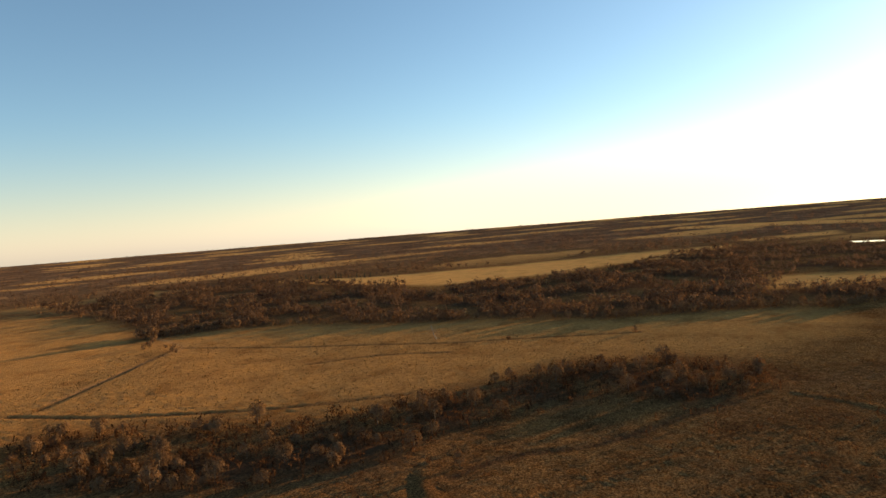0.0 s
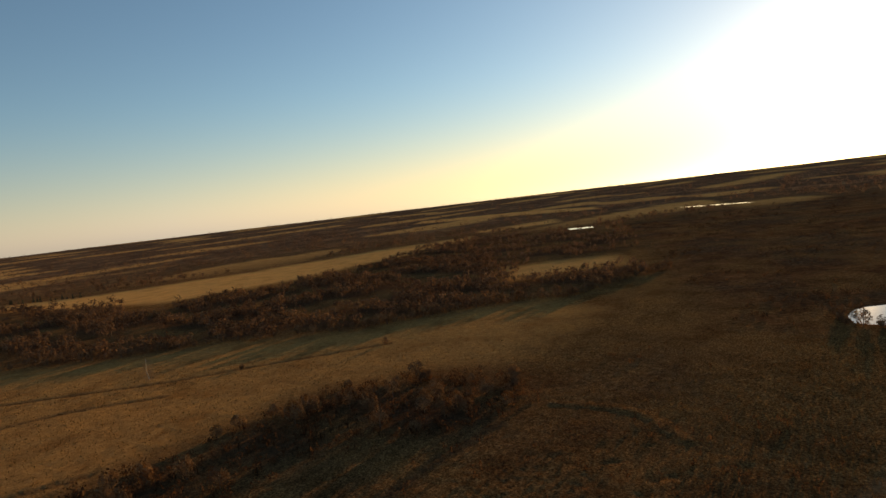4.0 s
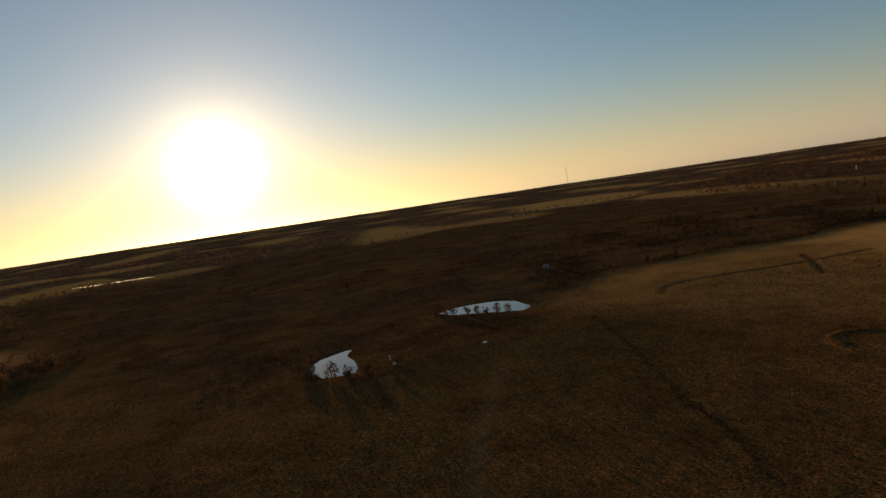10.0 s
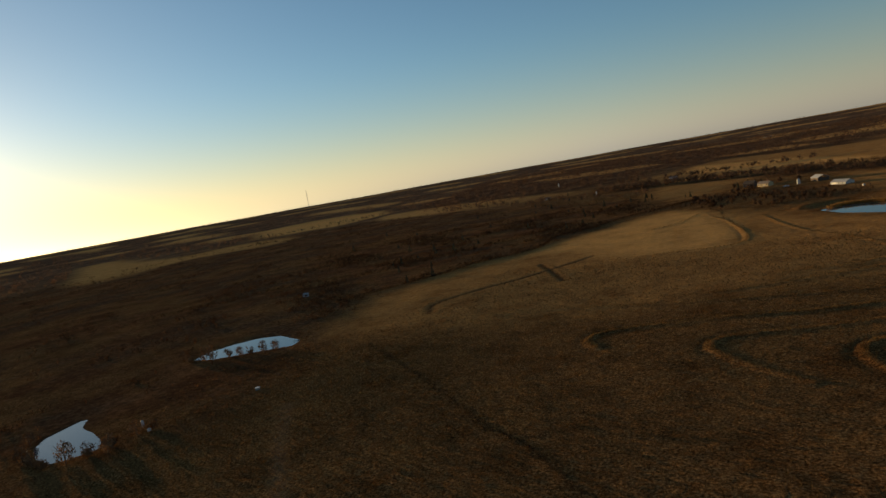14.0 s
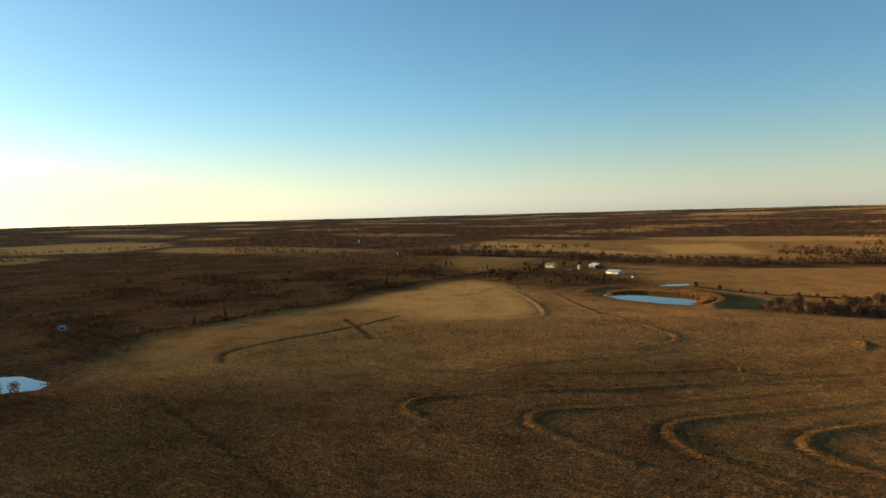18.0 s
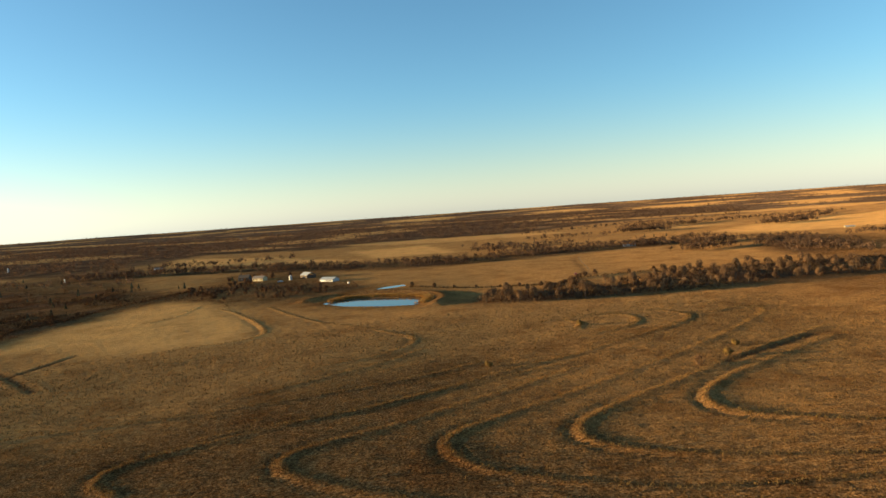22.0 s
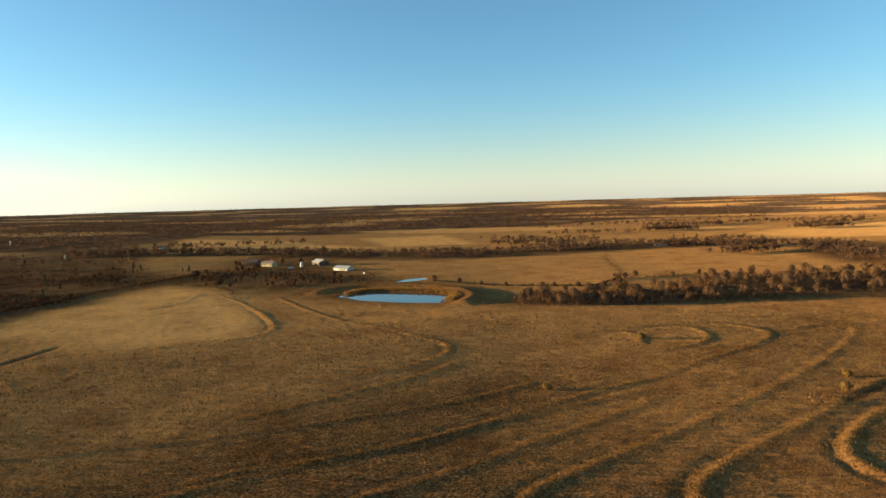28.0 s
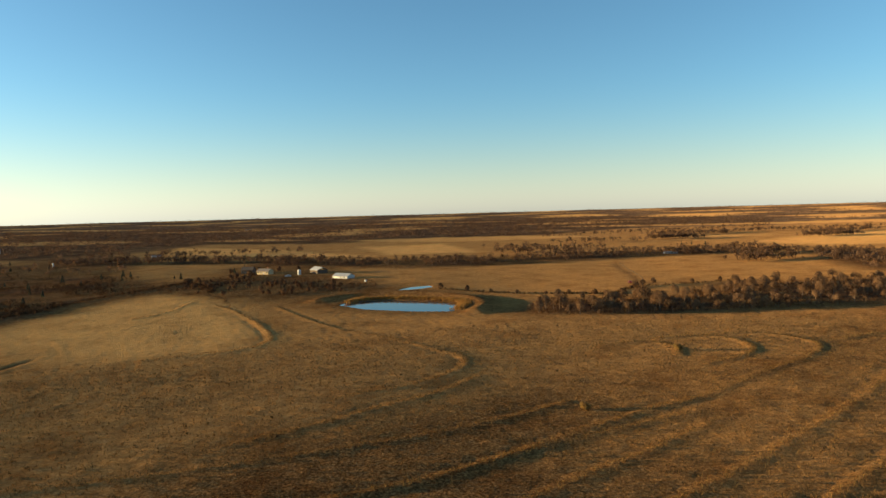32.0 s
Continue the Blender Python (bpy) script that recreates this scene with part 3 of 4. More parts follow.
def build_ground():
    xs, ys = axis(-250, 262, 2.3, 4850, -70, 255, 1.35), axis(-400, 410, 2.3, 4850, 25, 225, 1.35)
    nx, ny = len(xs), len(ys)
    x, y = np.meshgrid(xs, ys)
    x, y = x.ravel(), y.ravel()
    z = terrain(x, y)
    gap = np.maximum(*np.meshgrid(np.gradient(xs), np.gradient(ys))).ravel()
    wet = np.zeros(x.shape, bool)
    for poly in PONDS:
        wet |= inside(x, y, poly) | (ring_distance(x, y, poly, 3.0) < 2.9)
    z += np.where(wet, 0, np.random.default_rng(5).normal(0, 1, len(x)) * np.clip(0.034 * gap, 0.05, 0.085))
    co = np.stack([x, y, z], 1).astype(np.float32)
    i = np.arange(nx * ny).reshape(ny, nx)
    quads = np.stack([i[:-1, :-1], i[:-1, 1:], i[1:, 1:], i[1:, :-1]], -1).reshape(-1, 4)
    me = bpy.data.meshes.new("ground")
    me.vertices.add(len(co))
    me.vertices.foreach_set("co", co.ravel())
    me.loops.add(quads.size)
    me.loops.foreach_set("vertex_index", quads.ravel().astype(np.int32))
    me.polygons.add(len(quads))
    me.polygons.foreach_set("loop_start", np.arange(0, quads.size, 4, dtype=np.int32))
    me.polygons.foreach_set("use_smooth", np.ones(len(quads), bool))
    me.update(calc_edges=True)
    r = np.hypot(x, y)
    bare = np.zeros(len(x))
    for line in RUTS:
        d, _ = line_distance(x, y, line, 6)
        bare = np.maximum(bare, 0.4 * np.exp(-(d / 1.6) ** 2))
    woods = soft_mask(x, y, [WOOD_SOUTH, WOOD_WEST, WOOD_NORTH, WOOD_FARM, WOOD_CREEK, WOOD_MID, WOOD_RIGHT, BRUSH_SOUTH], 14.0)
    woods *= np.clip(0.75 + 0.35 * cover(x, y), 0.3, 1)
    for line in CUTS:
        d, _ = line_distance(x, y, line, 6)
        woods = np.maximum(woods, 0.85 * np.exp(-(d / 1.9) ** 2))
    fields = np.clip((-0.8 - far_pattern(x, y)) / 0.3, 0, 1) * np.clip((r - 900) / 300, 0, 1)
    masks = {"meadow": np.maximum(0.7 * soft_mask(x, y, MEADOW, 16.0), 0.45 * soft_mask(x, y, [FIELD_EAST], 30.0)), "pale": np.maximum(soft_mask(x, y, PALE, 12.0), 0.8 * fields), "red": np.maximum(np.maximum(soft_mask(x, y, RED[:1], 16.0), 0.5 * soft_mask(x, y, RED[1:], 16.0)), 0.55 * soft_mask(x, y, [GULLY], 25.0)), "wood": 0.85 * woods, "bare": bare,
             "far": np.clip((r - 700) / 900, 0, 1)}
    for name, m in masks.items():
        a = me.attributes.new(name, "FLOAT", "POINT")
        a.data.foreach_set("value", m.astype(np.float32))
    me.materials.append(M_GROUND)
    return tagged(new("ground", me), "dry tan prairie and terraced winter fields under low sun", "ground", kind="structure")


build_ground()

for poly, label in ((POND_A, "still farm pond reflecting the evening sky"), (POND_B, "long still pond beside bare brush"),
                    (POND_DAM, "blue stock pond behind an earth dam"), (POND_FAR, "small stock pond near the farmyard"),
                    (POND_SMALL, "small distant pond among winter woods"), (POND_LONG, "long narrow distant pond catching sky light"),
                    (POND_NORTH, "distant stock pond in a tan pasture")):
    ring = smooth_line(poly + poly[:1], 4)[:-1]
    v = [(*p, pond_level(poly)) for p in ring]
    bmw = bmesh.new()
    bmw.faces.new([bmw.verts.new(q) for q in v])
    bmesh.ops.triangulate(bmw, faces=bmw.faces[:])
    bmesh.ops.recalc_face_normals(bmw, faces=bmw.faces[:])
    if bmw.faces[0].normal.z < 0:
        bmesh.ops.reverse_faces(bmw, faces=bmw.faces[:])
    mew = bpy.data.meshes.new("water")
    bmw.to_mesh(mew)
    bmw.free()
    mew.materials.append(M_WATER)
    tagged(new("water", mew), label, "water", kind="structure")


# ---- plants ----
rng = np.random.default_rng(7)


def tube(verts, faces, path, radii, sides):
    """A tapered tube along a path."""
    start = len(verts)
    for (p, r) in zip(path, radii):
        for k in range(sides):
            a = 2 * math.pi * k / sides
            verts.append((p[0] + r * math.cos(a), p[1] + r * math.sin(a), p[2]))
    for i in range(len(path) - 1):
        for k in range(sides):
            a, b = start + i * sides + k, start + i * sides + (k + 1) % sides
            faces.append((a, b, b + sides, a + sides))


def sliver(verts, faces, a, b, width, g):
    """A thin twig spray from a to b."""
    a, b = np.array(a), np.array(b)
    side = np.cross(b - a, g.normal(size=3))
    side *= width / max(np.linalg.norm(side), 1e-6)
    m = (a + b) / 2 + side
    n = len(verts)
    verts.extend([tuple(a), tuple(m), tuple(b), tuple((a + b) / 2 - side)])
    faces.append((n, n + 1, n + 2, n + 3))


def flake(verts, faces, p, d, out, width):
    """A small spray of twigs lying over the crown's outside."""
    side = np.cross(d, out)
    side *= width / max(np.linalg.norm(side), 1e-6)
    n = len(verts)
    verts.extend([tuple(p - d), tuple(p + side), tuple(p + d), tuple(p - side)])
    faces.append((n, n + 1, n + 2, n + 3))


def wound(verts, faces, facing):
    """The faces turned to look the way of their shading."""
    v, out = np.asarray(verts), []
    for f in faces:
        a, b, c = v[f[0]], v[f[1]], v[f[2]]
        out.append(f if np.dot(np.cross(b - a, c - a), facing[f[0]]) >= 0 else f[::-1])
    return out


def soften(out):
    """Shading directions of a loose crown, turned partly to the sky."""
    out = out * 0.6 + np.array([0, 0, 0.55])
    return out / np.linalg.norm(out)


def tree_meshes(seed, height, spread, twigs, wide, mat, limbs=9):
    """Bark and twig meshes of a bare broad-crowned tree."""
    g = np.random.default_rng(seed)
    bv, bf, tv, tf = [], [], [], []
    lean = g.normal(0, 0.25, 2)
    fork = height * g.uniform(0.12, 0.22)
    top = np.array([lean[0] * 1.5, lean[1] * 1.5, height * 0.86])
    r0 = 0.024 * height
    tube(bv, bf, [(0, 0, -0.4), (lean[0] * 0.3, lean[1] * 0.3, fork), (lean[0], lean[1], height * 0.55), tuple(top)], [r0 * 1.3, r0, r0 * 0.55, r0 * 0.1], 6)
    ends = [(np.array([lean[0], lean[1], height * 0.55]), top)]
    for k in range(limbs):
        a = 2.4 * k + g.uniform(-0.5, 0.5)
        z0 = fork + (height * 0.62 - fork) * k / limbs
        base = np.array([lean[0] * z0 / height, lean[1] * z0 / height, z0])
        reach = spread * g.uniform(0.55, 1.0) * (1 - 0.45 * k / limbs)
        tip = base + np.array([math.cos(a) * reach, math.sin(a) * reach, height * g.uniform(0.22, 0.42)])
        tip[2] = min(tip[2], height * 0.97)
        mid = (base + tip) / 2 + np.array([math.cos(a), math.sin(a), -0.4]) * reach * 0.12
        tube(bv, bf, [tuple(base), tuple(mid), tuple(tip)], [r0 * 0.45, r0 * 0.28, r0 * 0.06], 4)
        ends.append((mid, tip))
        ends.append((base * 0.4 + mid * 0.6, mid))
    lumps = g.uniform(0, 1, (8, 3))
    for k in range(int(twigs * 1.5)):
        lump = lumps[k % 8]
        a, rr, zz = 2 * math.pi * (lump[0] + g.normal(0, 0.09)), math.sqrt(min(1.0, max(0.1, 0.3 + 0.6 * lump[1] + g.normal(0, 0.18)))), min(1.0, max(0.1, 0.2 + 0.72 * lump[2] + g.normal(0, 0.13)))
        dome = math.sqrt(max(0.06, 1 - ((zz - 0.55) / 0.5) ** 2))
        p = np.array([math.cos(a) * rr * spread * dome, math.sin(a) * rr * spread * dome, zz * height * 0.93])
        out = np.array([math.cos(a) * rr, math.sin(a) * rr, 1.6 * (zz - 0.5)]) + g.normal(0, 0.3, 3)
        d = np.cross(out, g.normal(size=3)) + np.array([0, 0, 0.35])
        d *= spread * g.uniform(0.09, 0.19) / max(np.linalg.norm(d), 1e-6)
        flake(tv, tf, p, d, out, g.uniform(0.08, 0.16) * wide)
    for k in range(int(twigs * 0.5)):
        p, q = ends[g.integers(len(ends))]
        t = g.uniform(0.15, 1.0)
        a = p + (q - p) * t
        out = np.array([a[0], a[1], 0]) / max(spread, 1)
        b = a + (out * 0.8 + g.normal(0, 0.55, 3) + np.array([0, 0, 0.55])) * spread * 0.3
        sliver(tv, tf, a, b, g.uniform(0.02, 0.045) * wide, g)
    facing = np.array([soften(d) for d in outward(tv, np.array([lean[0], lean[1], height * 0.45]))])
    return mesh_from("trunk", bv, bf, M_BARK, True), mesh_from("crown", tv, wound(tv, tf, facing), mat, True, facing)


def make_tree(name, seed, height, spread, twigs, wide, label, category, group, mat=M_TWIG):
    bark, twig = tree_meshes(seed, height, spread, twigs, wide, mat)
    root = tagged(new(name), label, category, group)
    for part_name, me in (("trunk", bark), ("crown", twig)):
        ob = new(part_name, me)
        ob.parent = root
    return root


def cedar_meshes(seed, height, spread):
    g = np.random.default_rng(seed)
    bv, bf, tv, tf = [], [], [], []
    tube(bv, bf, [(0, 0, -0.3), (0, 0, height * 0.5), (0, 0, height * 0.95)], [0.16, 0.1, 0.02], 6)
    for k in range(330):
        z = height * (0.06 + 0.9 * g.random() ** 1.2)
        r = spread * (1 - z / height) ** 0.8 * g.uniform(0.75, 1.1)
        a = g.uniform(0, 2 * math.pi)
        p = np.array([math.cos(a) * r * 0.25, math.sin(a) * r * 0.25, z])
        q = np.array([math.cos(a) * r, math.sin(a) * r, z + g.uniform(-0.25, 0.35)])
        sliver(tv, tf, p, q, g.uniform(0.14, 0.3) * spread / 1.6, g)
    facing = outward(tv, np.array([0, 0, height * 0.35]))
    return mesh_from("trunk", bv, bf, M_BARK, True), mesh_from("foliage", tv, wound(tv, tf, facing), M_CEDAR, True, facing)


def make_cedar(seed, height, spread):
    bark, leaf = cedar_meshes(seed, height, spread)
    root = tagged(new("cedar_tree"), "dark green conical cedar in dry grass", "tree", "cedars in the pasture")
    for part_name, me in (("trunk", bark), ("foliage", leaf)):
        ob = new(part_name, me)
        ob.parent = root
    return root


def place(proto, x, y, size, turn):
    m = Matrix.Translation((x, y, ground_z(x, y) - 0.05)) @ Matrix.Rotation(turn, 4, "Z") @ Matrix.Diagonal((size, size, size * rng.uniform(0.9, 1.1), 1))
    return copy_thing(proto, m)


class Herd:
    """Prototypes of one kind; the first use of each is the prototype itself."""

    def __init__(self, protos):
        self.protos, self.used = protos, [False] * len(protos)

    def put(self, x, y, size=1.0):
        k = int(rng.integers(len(self.protos)))
        turn = rng.uniform(0, 2 * math.pi)
        ob = self.protos[k]
        if not self.used[k]:
            self.used[k] = True
            ob.location = (x, y, ground_z(x, y) - 0.05)
            ob.rotation_euler = (0, 0, turn)
            return ob
        return place(ob, x, y, size, turn)


def scatter(poly, spacing, seed, soft=0.0):
    """Random points inside an area, thinner towards its rim where asked."""
    g = np.random.default_rng(seed)
    p = np.array(poly, float)
    (x0, y0), (x1, y1) = p.min(0), p.max(0)
    n = int((x1 - x0) * (y1 - y0) / spacing ** 2)
    x, y = g.uniform(x0, x1, n), g.uniform(y0, y1, n)
    ok = inside(x, y, poly)
    if soft:
        ok &= ring_distance(x, y, poly, soft) / soft > g.random(n) ** 1.5 * 0.98
    return x[ok], y[ok]


def clear_of_water(x, y, margin=2.0):
    ok = np.ones(x.shape, bool)
    for poly in PONDS:
        ok &= ~inside(x, y, poly) & (ring_distance(x, y, poly, margin + 1) > margin)
    return ok


creek_trees = Herd([make_tree("bare_tree", s, h, w, 380, 1.4, "bare brown winter tree along the creek", "tree", "trees along the creek")
                    for s, h, w in ((1, 11, 4.0), (2, 12.5, 4.4), (3, 9.5, 3.8), (4, 10.5, 4.6), (5, 8, 3.4))])
x, y = scatter(WOOD_CREEK, 11.5, 11)
for px, py in zip(x, y):
    if px < 460:
        creek_trees.put(px, py, rng.uniform(0.42, 0.75))
edge = smooth_line([(190, 266), (221, 244), (249, 231), (280, 220), (306, 205), (344, 197), (384, 184), (440, 165)], 8)
for px, py in edge[::3]:
    creek_trees.put(px + rng.uniform(-2, 2), py + rng.uniform(0, 4), rng.uniform(0.4, 0.68))

edge_trees = Herd([make_tree("bare_tree", s, h, w, 220, 1.7, "bare brown tree at the edge of the winter wood", "tree", "trees at the wood's edge")
                   for s, h, w in ((21, 10, 4.4), (22, 11.5, 4.6), (23, 9, 4.2))])
edge = smooth_line([(-195, -488), (-219, -478), (-247, -446), (-256, -383), (-260, -314), (-270, -260), (-267, -180), (-276, -148), (-295, -110),
                    (-306, -71), (-302, -43), (-322, -21), (-376, 40)], 8)
for k, (px, py) in enumerate(edge):
    edge_trees.put(px + rng.uniform(-4, 1), py + rng.uniform(-2, 2), rng.uniform(0.45, 0.85))

for px, py in ((-174, -461), (-186, -470), (-205, -486), (-196, -480), (-158, -421), (-164, -427), (-170, -455)):
    edge_trees.put(px, py, rng.uniform(0.4, 0.6))

brush_trees = Herd([make_tree("small_tree", s, h, w, 300, 1.0, "small bare straw-coloured tree in the brushy draw", "tree", "small trees in the draw")
                    for s, h, w in ((31, 6.5, 3.0), (32, 5.2, 2.7), (33, 7.5, 3.1), (34, 4.2, 2.4))])
x, y = scatter(BRUSH_SOUTH, 12.0, 12)
for px, py in zip(x, y):
    brush_trees.put(px, py, rng.uniform(0.6, 1.15))

pond_trees = Herd([make_tree("pond_tree", s, h, w, 170, 1.7, "bare tree standing at the pond's edge", "tree", "trees round the ponds")
                   for s, h, w in ((41, 6, 2.8), (42, 7.5, 3.2), (43, 5, 2.6))])
for px, py in ((-156, 47), (-160, 42), (-166, 39), (-172, 41), (-178, 43), (-153, 52), (-185, 48), (-193, 58), (-150, 60), (-160, 150), (-166, 150),
               (-172, 149), (-178, 148), (-184, 145), (-190, 146), (-197, 145), (-155, 152), (-150, 48), (-147, 64), (-203, 150)):
    pond_trees.put(px, py, rng.uniform(0.7, 1.1))
for px, py in ((160, 96), (-202, -215), (-162, -451), (-155, -414), (-170, -440), (-23, -169), (-221, -150)):
    pond_trees.put(px, py, rng.uniform(0.5, 0.75))

bushes = Herd([make_tree("golden_bush", s, h, w, 220, 1.4, "rounded golden-brown bush on the terraced field", "bush", "bushes on the terraces", M_GOLD)
               for s, h, w in ((71, 3.0, 1.7), (72, 2.4, 1.5))])
for px, py in ((177, 98), (111, 145), (181, 177), (192, 106)):
    bushes.put(px, py, rng.uniform(0.85, 1.1))

cedars = Herd([make_cedar(s, h, w) for s, h, w in ((51, 6.5, 1.9), (52, 5.0, 1.7), (53, 8.0, 2.1))])
for px, py in ((24, 667), (30, 662), (26, 676), (118, 636), (126, 640), (133, 634), (-92, 727), (-98, 760), (-110, 690), (-60, 640), (-160, 430), (-150, 440),
               (-142, 425), (-165, 445), (-130, 455), (-175, 415), (-200, 470), (-230, 520), (-90, 520), (-40, 560), (-185, 383), (-180, 388), (-161, 339), (-141, 347), (-126, 299), (-141, 292), (-154, 502), (-77, 504), (19, 622), (-9, 597), (-45, 596), (30, 658), (5, 651), (-24, 648), (-28, 533), (-37, 493), (-46, 456), (65, 600), (60, 606), (-61, 828), (-89, 941), (542, 705), (552, 696), (666, 590), (673, 583), (685, 571), (120, 617), (116, 622), (-150, 600), (-250, 640), (-300, 560),
               (-310, 700), (-200, 760), (-120, 800), (-60, 820), (-75, 835), (-45, 840), (-90, 850)):
    cedars.put(px + rng.uniform(-3, 3), py + rng.uniform(-3, 3), rng.uniform(0.6, 1.05))

for k in range(18):
    cedars.put(-700 + 16 * k / 17 + rng.uniform(-4, 4), -738 + 145 * k / 17 + rng.uniform(-3, 3), rng.uniform(0.7, 1.2))

yard_trees = Herd([make_tree("small_tree", s, h, w, 200, 2.4, "small bare reddish-brown tree in brush before the farmyard", "tree", "small trees by the farmyard", M_RUSSET)
                   for s, h, w in ((61, 4.5, 2.2), (62, 5.5, 2.4), (63, 3.6, 1.9))])
x, y = scatter([(58, 480), (78, 448), (108, 428), (150, 422), (168, 450), (142, 482), (122, 530), (95, 560), (62, 575)], 10.5, 14)
for px, py in zip(x, y):
    yard_trees.put(px, py, rng.uniform(0.45, 0.85))
row = smooth_line([(201, 388), (222, 345), (252, 316), (272, 302), (299, 312), (315, 316), (364, 304)], 5)
for px, py in row[::2]:
    yard_trees.put(px + rng.uniform(-3, 3), py + rng.uniform(-3, 3), rng.uniform(0.45, 0.9))
for px, py in ((132, 630), (140, 640), (112, 630), (150, 606), (164, 590), (101, 566), (106, 572), (110, 560), (116, 566), (121, 572)):
    yard_trees.put(px, py, rng.uniform(0.9, 1.2))


# ---- joined plants: woods, shrubs, grass ----
def spray_template(g, n, height, spread, width, low=0.25):
    """Twig sprays of a whole crown, gathered in lumps, with a thin trunk: corners and shading directions of four-cornered faces."""
    v = [(-0.12, 0, -0.3), (0.12, 0, -0.3), (0.05, 0, height * 0.6), (-0.05, 0, height * 0.6)]
    d_all = [(0, -1, 0)] * 4
    lumps = []
    for k in range(5):
        a, rr, zz = 2 * math.pi * (k + g.random()) / 5, g.uniform(0.2, 0.65), low + (1 - low) * g.uniform(0.2, 0.75)
        lumps.append(np.array([math.cos(a) * rr * spread, math.sin(a) * rr * spread, zz * height * 0.92]))
    size = np.array([spread * 0.5, spread * 0.5, height * (1 - low) * 0.3])
    heart = np.array([0, 0, height * 0.4])
    for k in range(n):
        q = g.normal(size=3)
        q /= np.linalg.norm(q)
        p = lumps[k % 5] + q * size * g.uniform(0.5, 1.1)
        p[2] = max(p[2], 0.05 * height)
        out = q * 0.6 + (p - heart) / np.linalg.norm(p - heart) * 0.8
        out /= np.linalg.norm(out)
        lie = out + g.normal(0, 0.5, 3)
        d = np.cross(lie, g.normal(size=3)) + np.array([0, 0, 0.25])
        d *= height * g.uniform(0.07, 0.14) / max(np.linalg.norm(d), 1e-6)
        s = np.cross(d, lie)
        s *= width * g.uniform(0.6, 1.3) / max(np.linalg.norm(s), 1e-6)
        if np.dot(np.cross(s + d, 2 * d), out) < 0:
            s = -s
        v += [tuple(p - d), tuple(p + s), tuple(p + d), tuple(p - s)]
        d_all += [tuple(soften(out))] * 4
    return np.array(v), np.array(d_all)


def joined(name, x, y, templates, sizes, mat, label, category, squash=0.15):
    """Many small plants as one mesh, each with its own tone."""
    g = np.random.default_rng(len(x))
    z = terrain(x, y)
    turn = g.uniform(0, 2 * math.pi, len(x))
    kind = g.integers(len(templates), size=len(x))
    tone = np.clip(g.normal(0.5, 0.2, len(x)), 0, 1)
    blocks, ways, tones = [], [], []
    for k, (tpl, out) in enumerate(templates):
        i = np.nonzero(kind == k)[0]
        if not len(i):
            continue
        c, s = np.cos(turn[i])[:, None], np.sin(turn[i])[:, None]
        sz = sizes[i][:, None]
        h = sz * g.uniform(1 - squash, 1 + squash, len(i))[:, None]
        vx = (tpl[None, :, 0] * c - tpl[None, :, 1] * s) * sz + x[i][:, None]
        vy = (tpl[None, :, 0] * s + tpl[None, :, 1] * c) * sz + y[i][:, None]
        vz = tpl[None, :, 2] * h + z[i][:, None]
        blocks.append(np.stack([vx, vy, vz], -1).reshape(-1, 3))
        ways.append(np.stack([out[None, :, 0] * c - out[None, :, 1] * s, out[None, :, 0] * s + out[None, :, 1] * c, out[None, :, 2] + 0 * c], -1).reshape(-1, 3))
        tones.append(np.repeat(tone[i], len(tpl)))
    co = np.vstack(blocks).astype(np.float32)
    me = bpy.data.meshes.new(name)
    me.vertices.add(len(co))
    me.vertices.foreach_set("co", co.ravel())
    me.loops.add(len(co))
    me.loops.foreach_set("vertex_index", np.arange(len(co), dtype=np.int32))
    me.polygons.add(len(co) // 4)
    me.polygons.foreach_set("loop_start", np.arange(0, len(co), 4, dtype=np.int32))
    me.polygons.foreach_set("use_smooth", np.ones(len(co) // 4, bool))
    me.update(calc_edges=True)
    me.normals_split_custom_set_from_vertices(np.vstack(ways))
    a = me.attributes.new("tone", "FLOAT", "POINT")
    a.data.foreach_set("value", np.concatenate(tones).astype(np.float32))
    me.materials.append(mat)
    return tagged(new(name, me), label, category, kind="stuff")


g0 = np.random.default_rng(3)
TREE_T = [spray_template(g0, 32, h, s, 0.46) for h, s in ((10, 4.2), (11.5, 4.6), (8.5, 4.0), (9.5, 4.8), (7, 3.6))]
FAR_T = [spray_template(g0, 13, h, s, 0.9) for h, s in ((9, 7), (10.5, 8), (8, 7.5))]
CLUMP_T = [spray_template(g0, 24, h, s, 0.16, 0.05) for h, s in ((1.6, 1.3), (2.0, 1.5), (1.3, 1.4))]
SHRUB_T = [spray_template(g0, 14, h, s, 0.15, 0.05) for h, s in ((1.6, 1.2), (2.2, 1.4), (1.2, 1.3))]


def wood(name, poly, spacing, seed, label, templates=TREE_T, mat=None, low=0.6, high=1.15, gaps=-9.0):
    x, y = scatter(poly, spacing, seed)
    ok = clear_of_water(x, y) & (cover(x, y) > gaps)
    x, y = x[ok], y[ok]
    sizes = np.random.default_rng(seed).uniform(low, high, len(x))
    return joined(name, x, y, templates, sizes, mat or M_WOODS, label, "woodland")


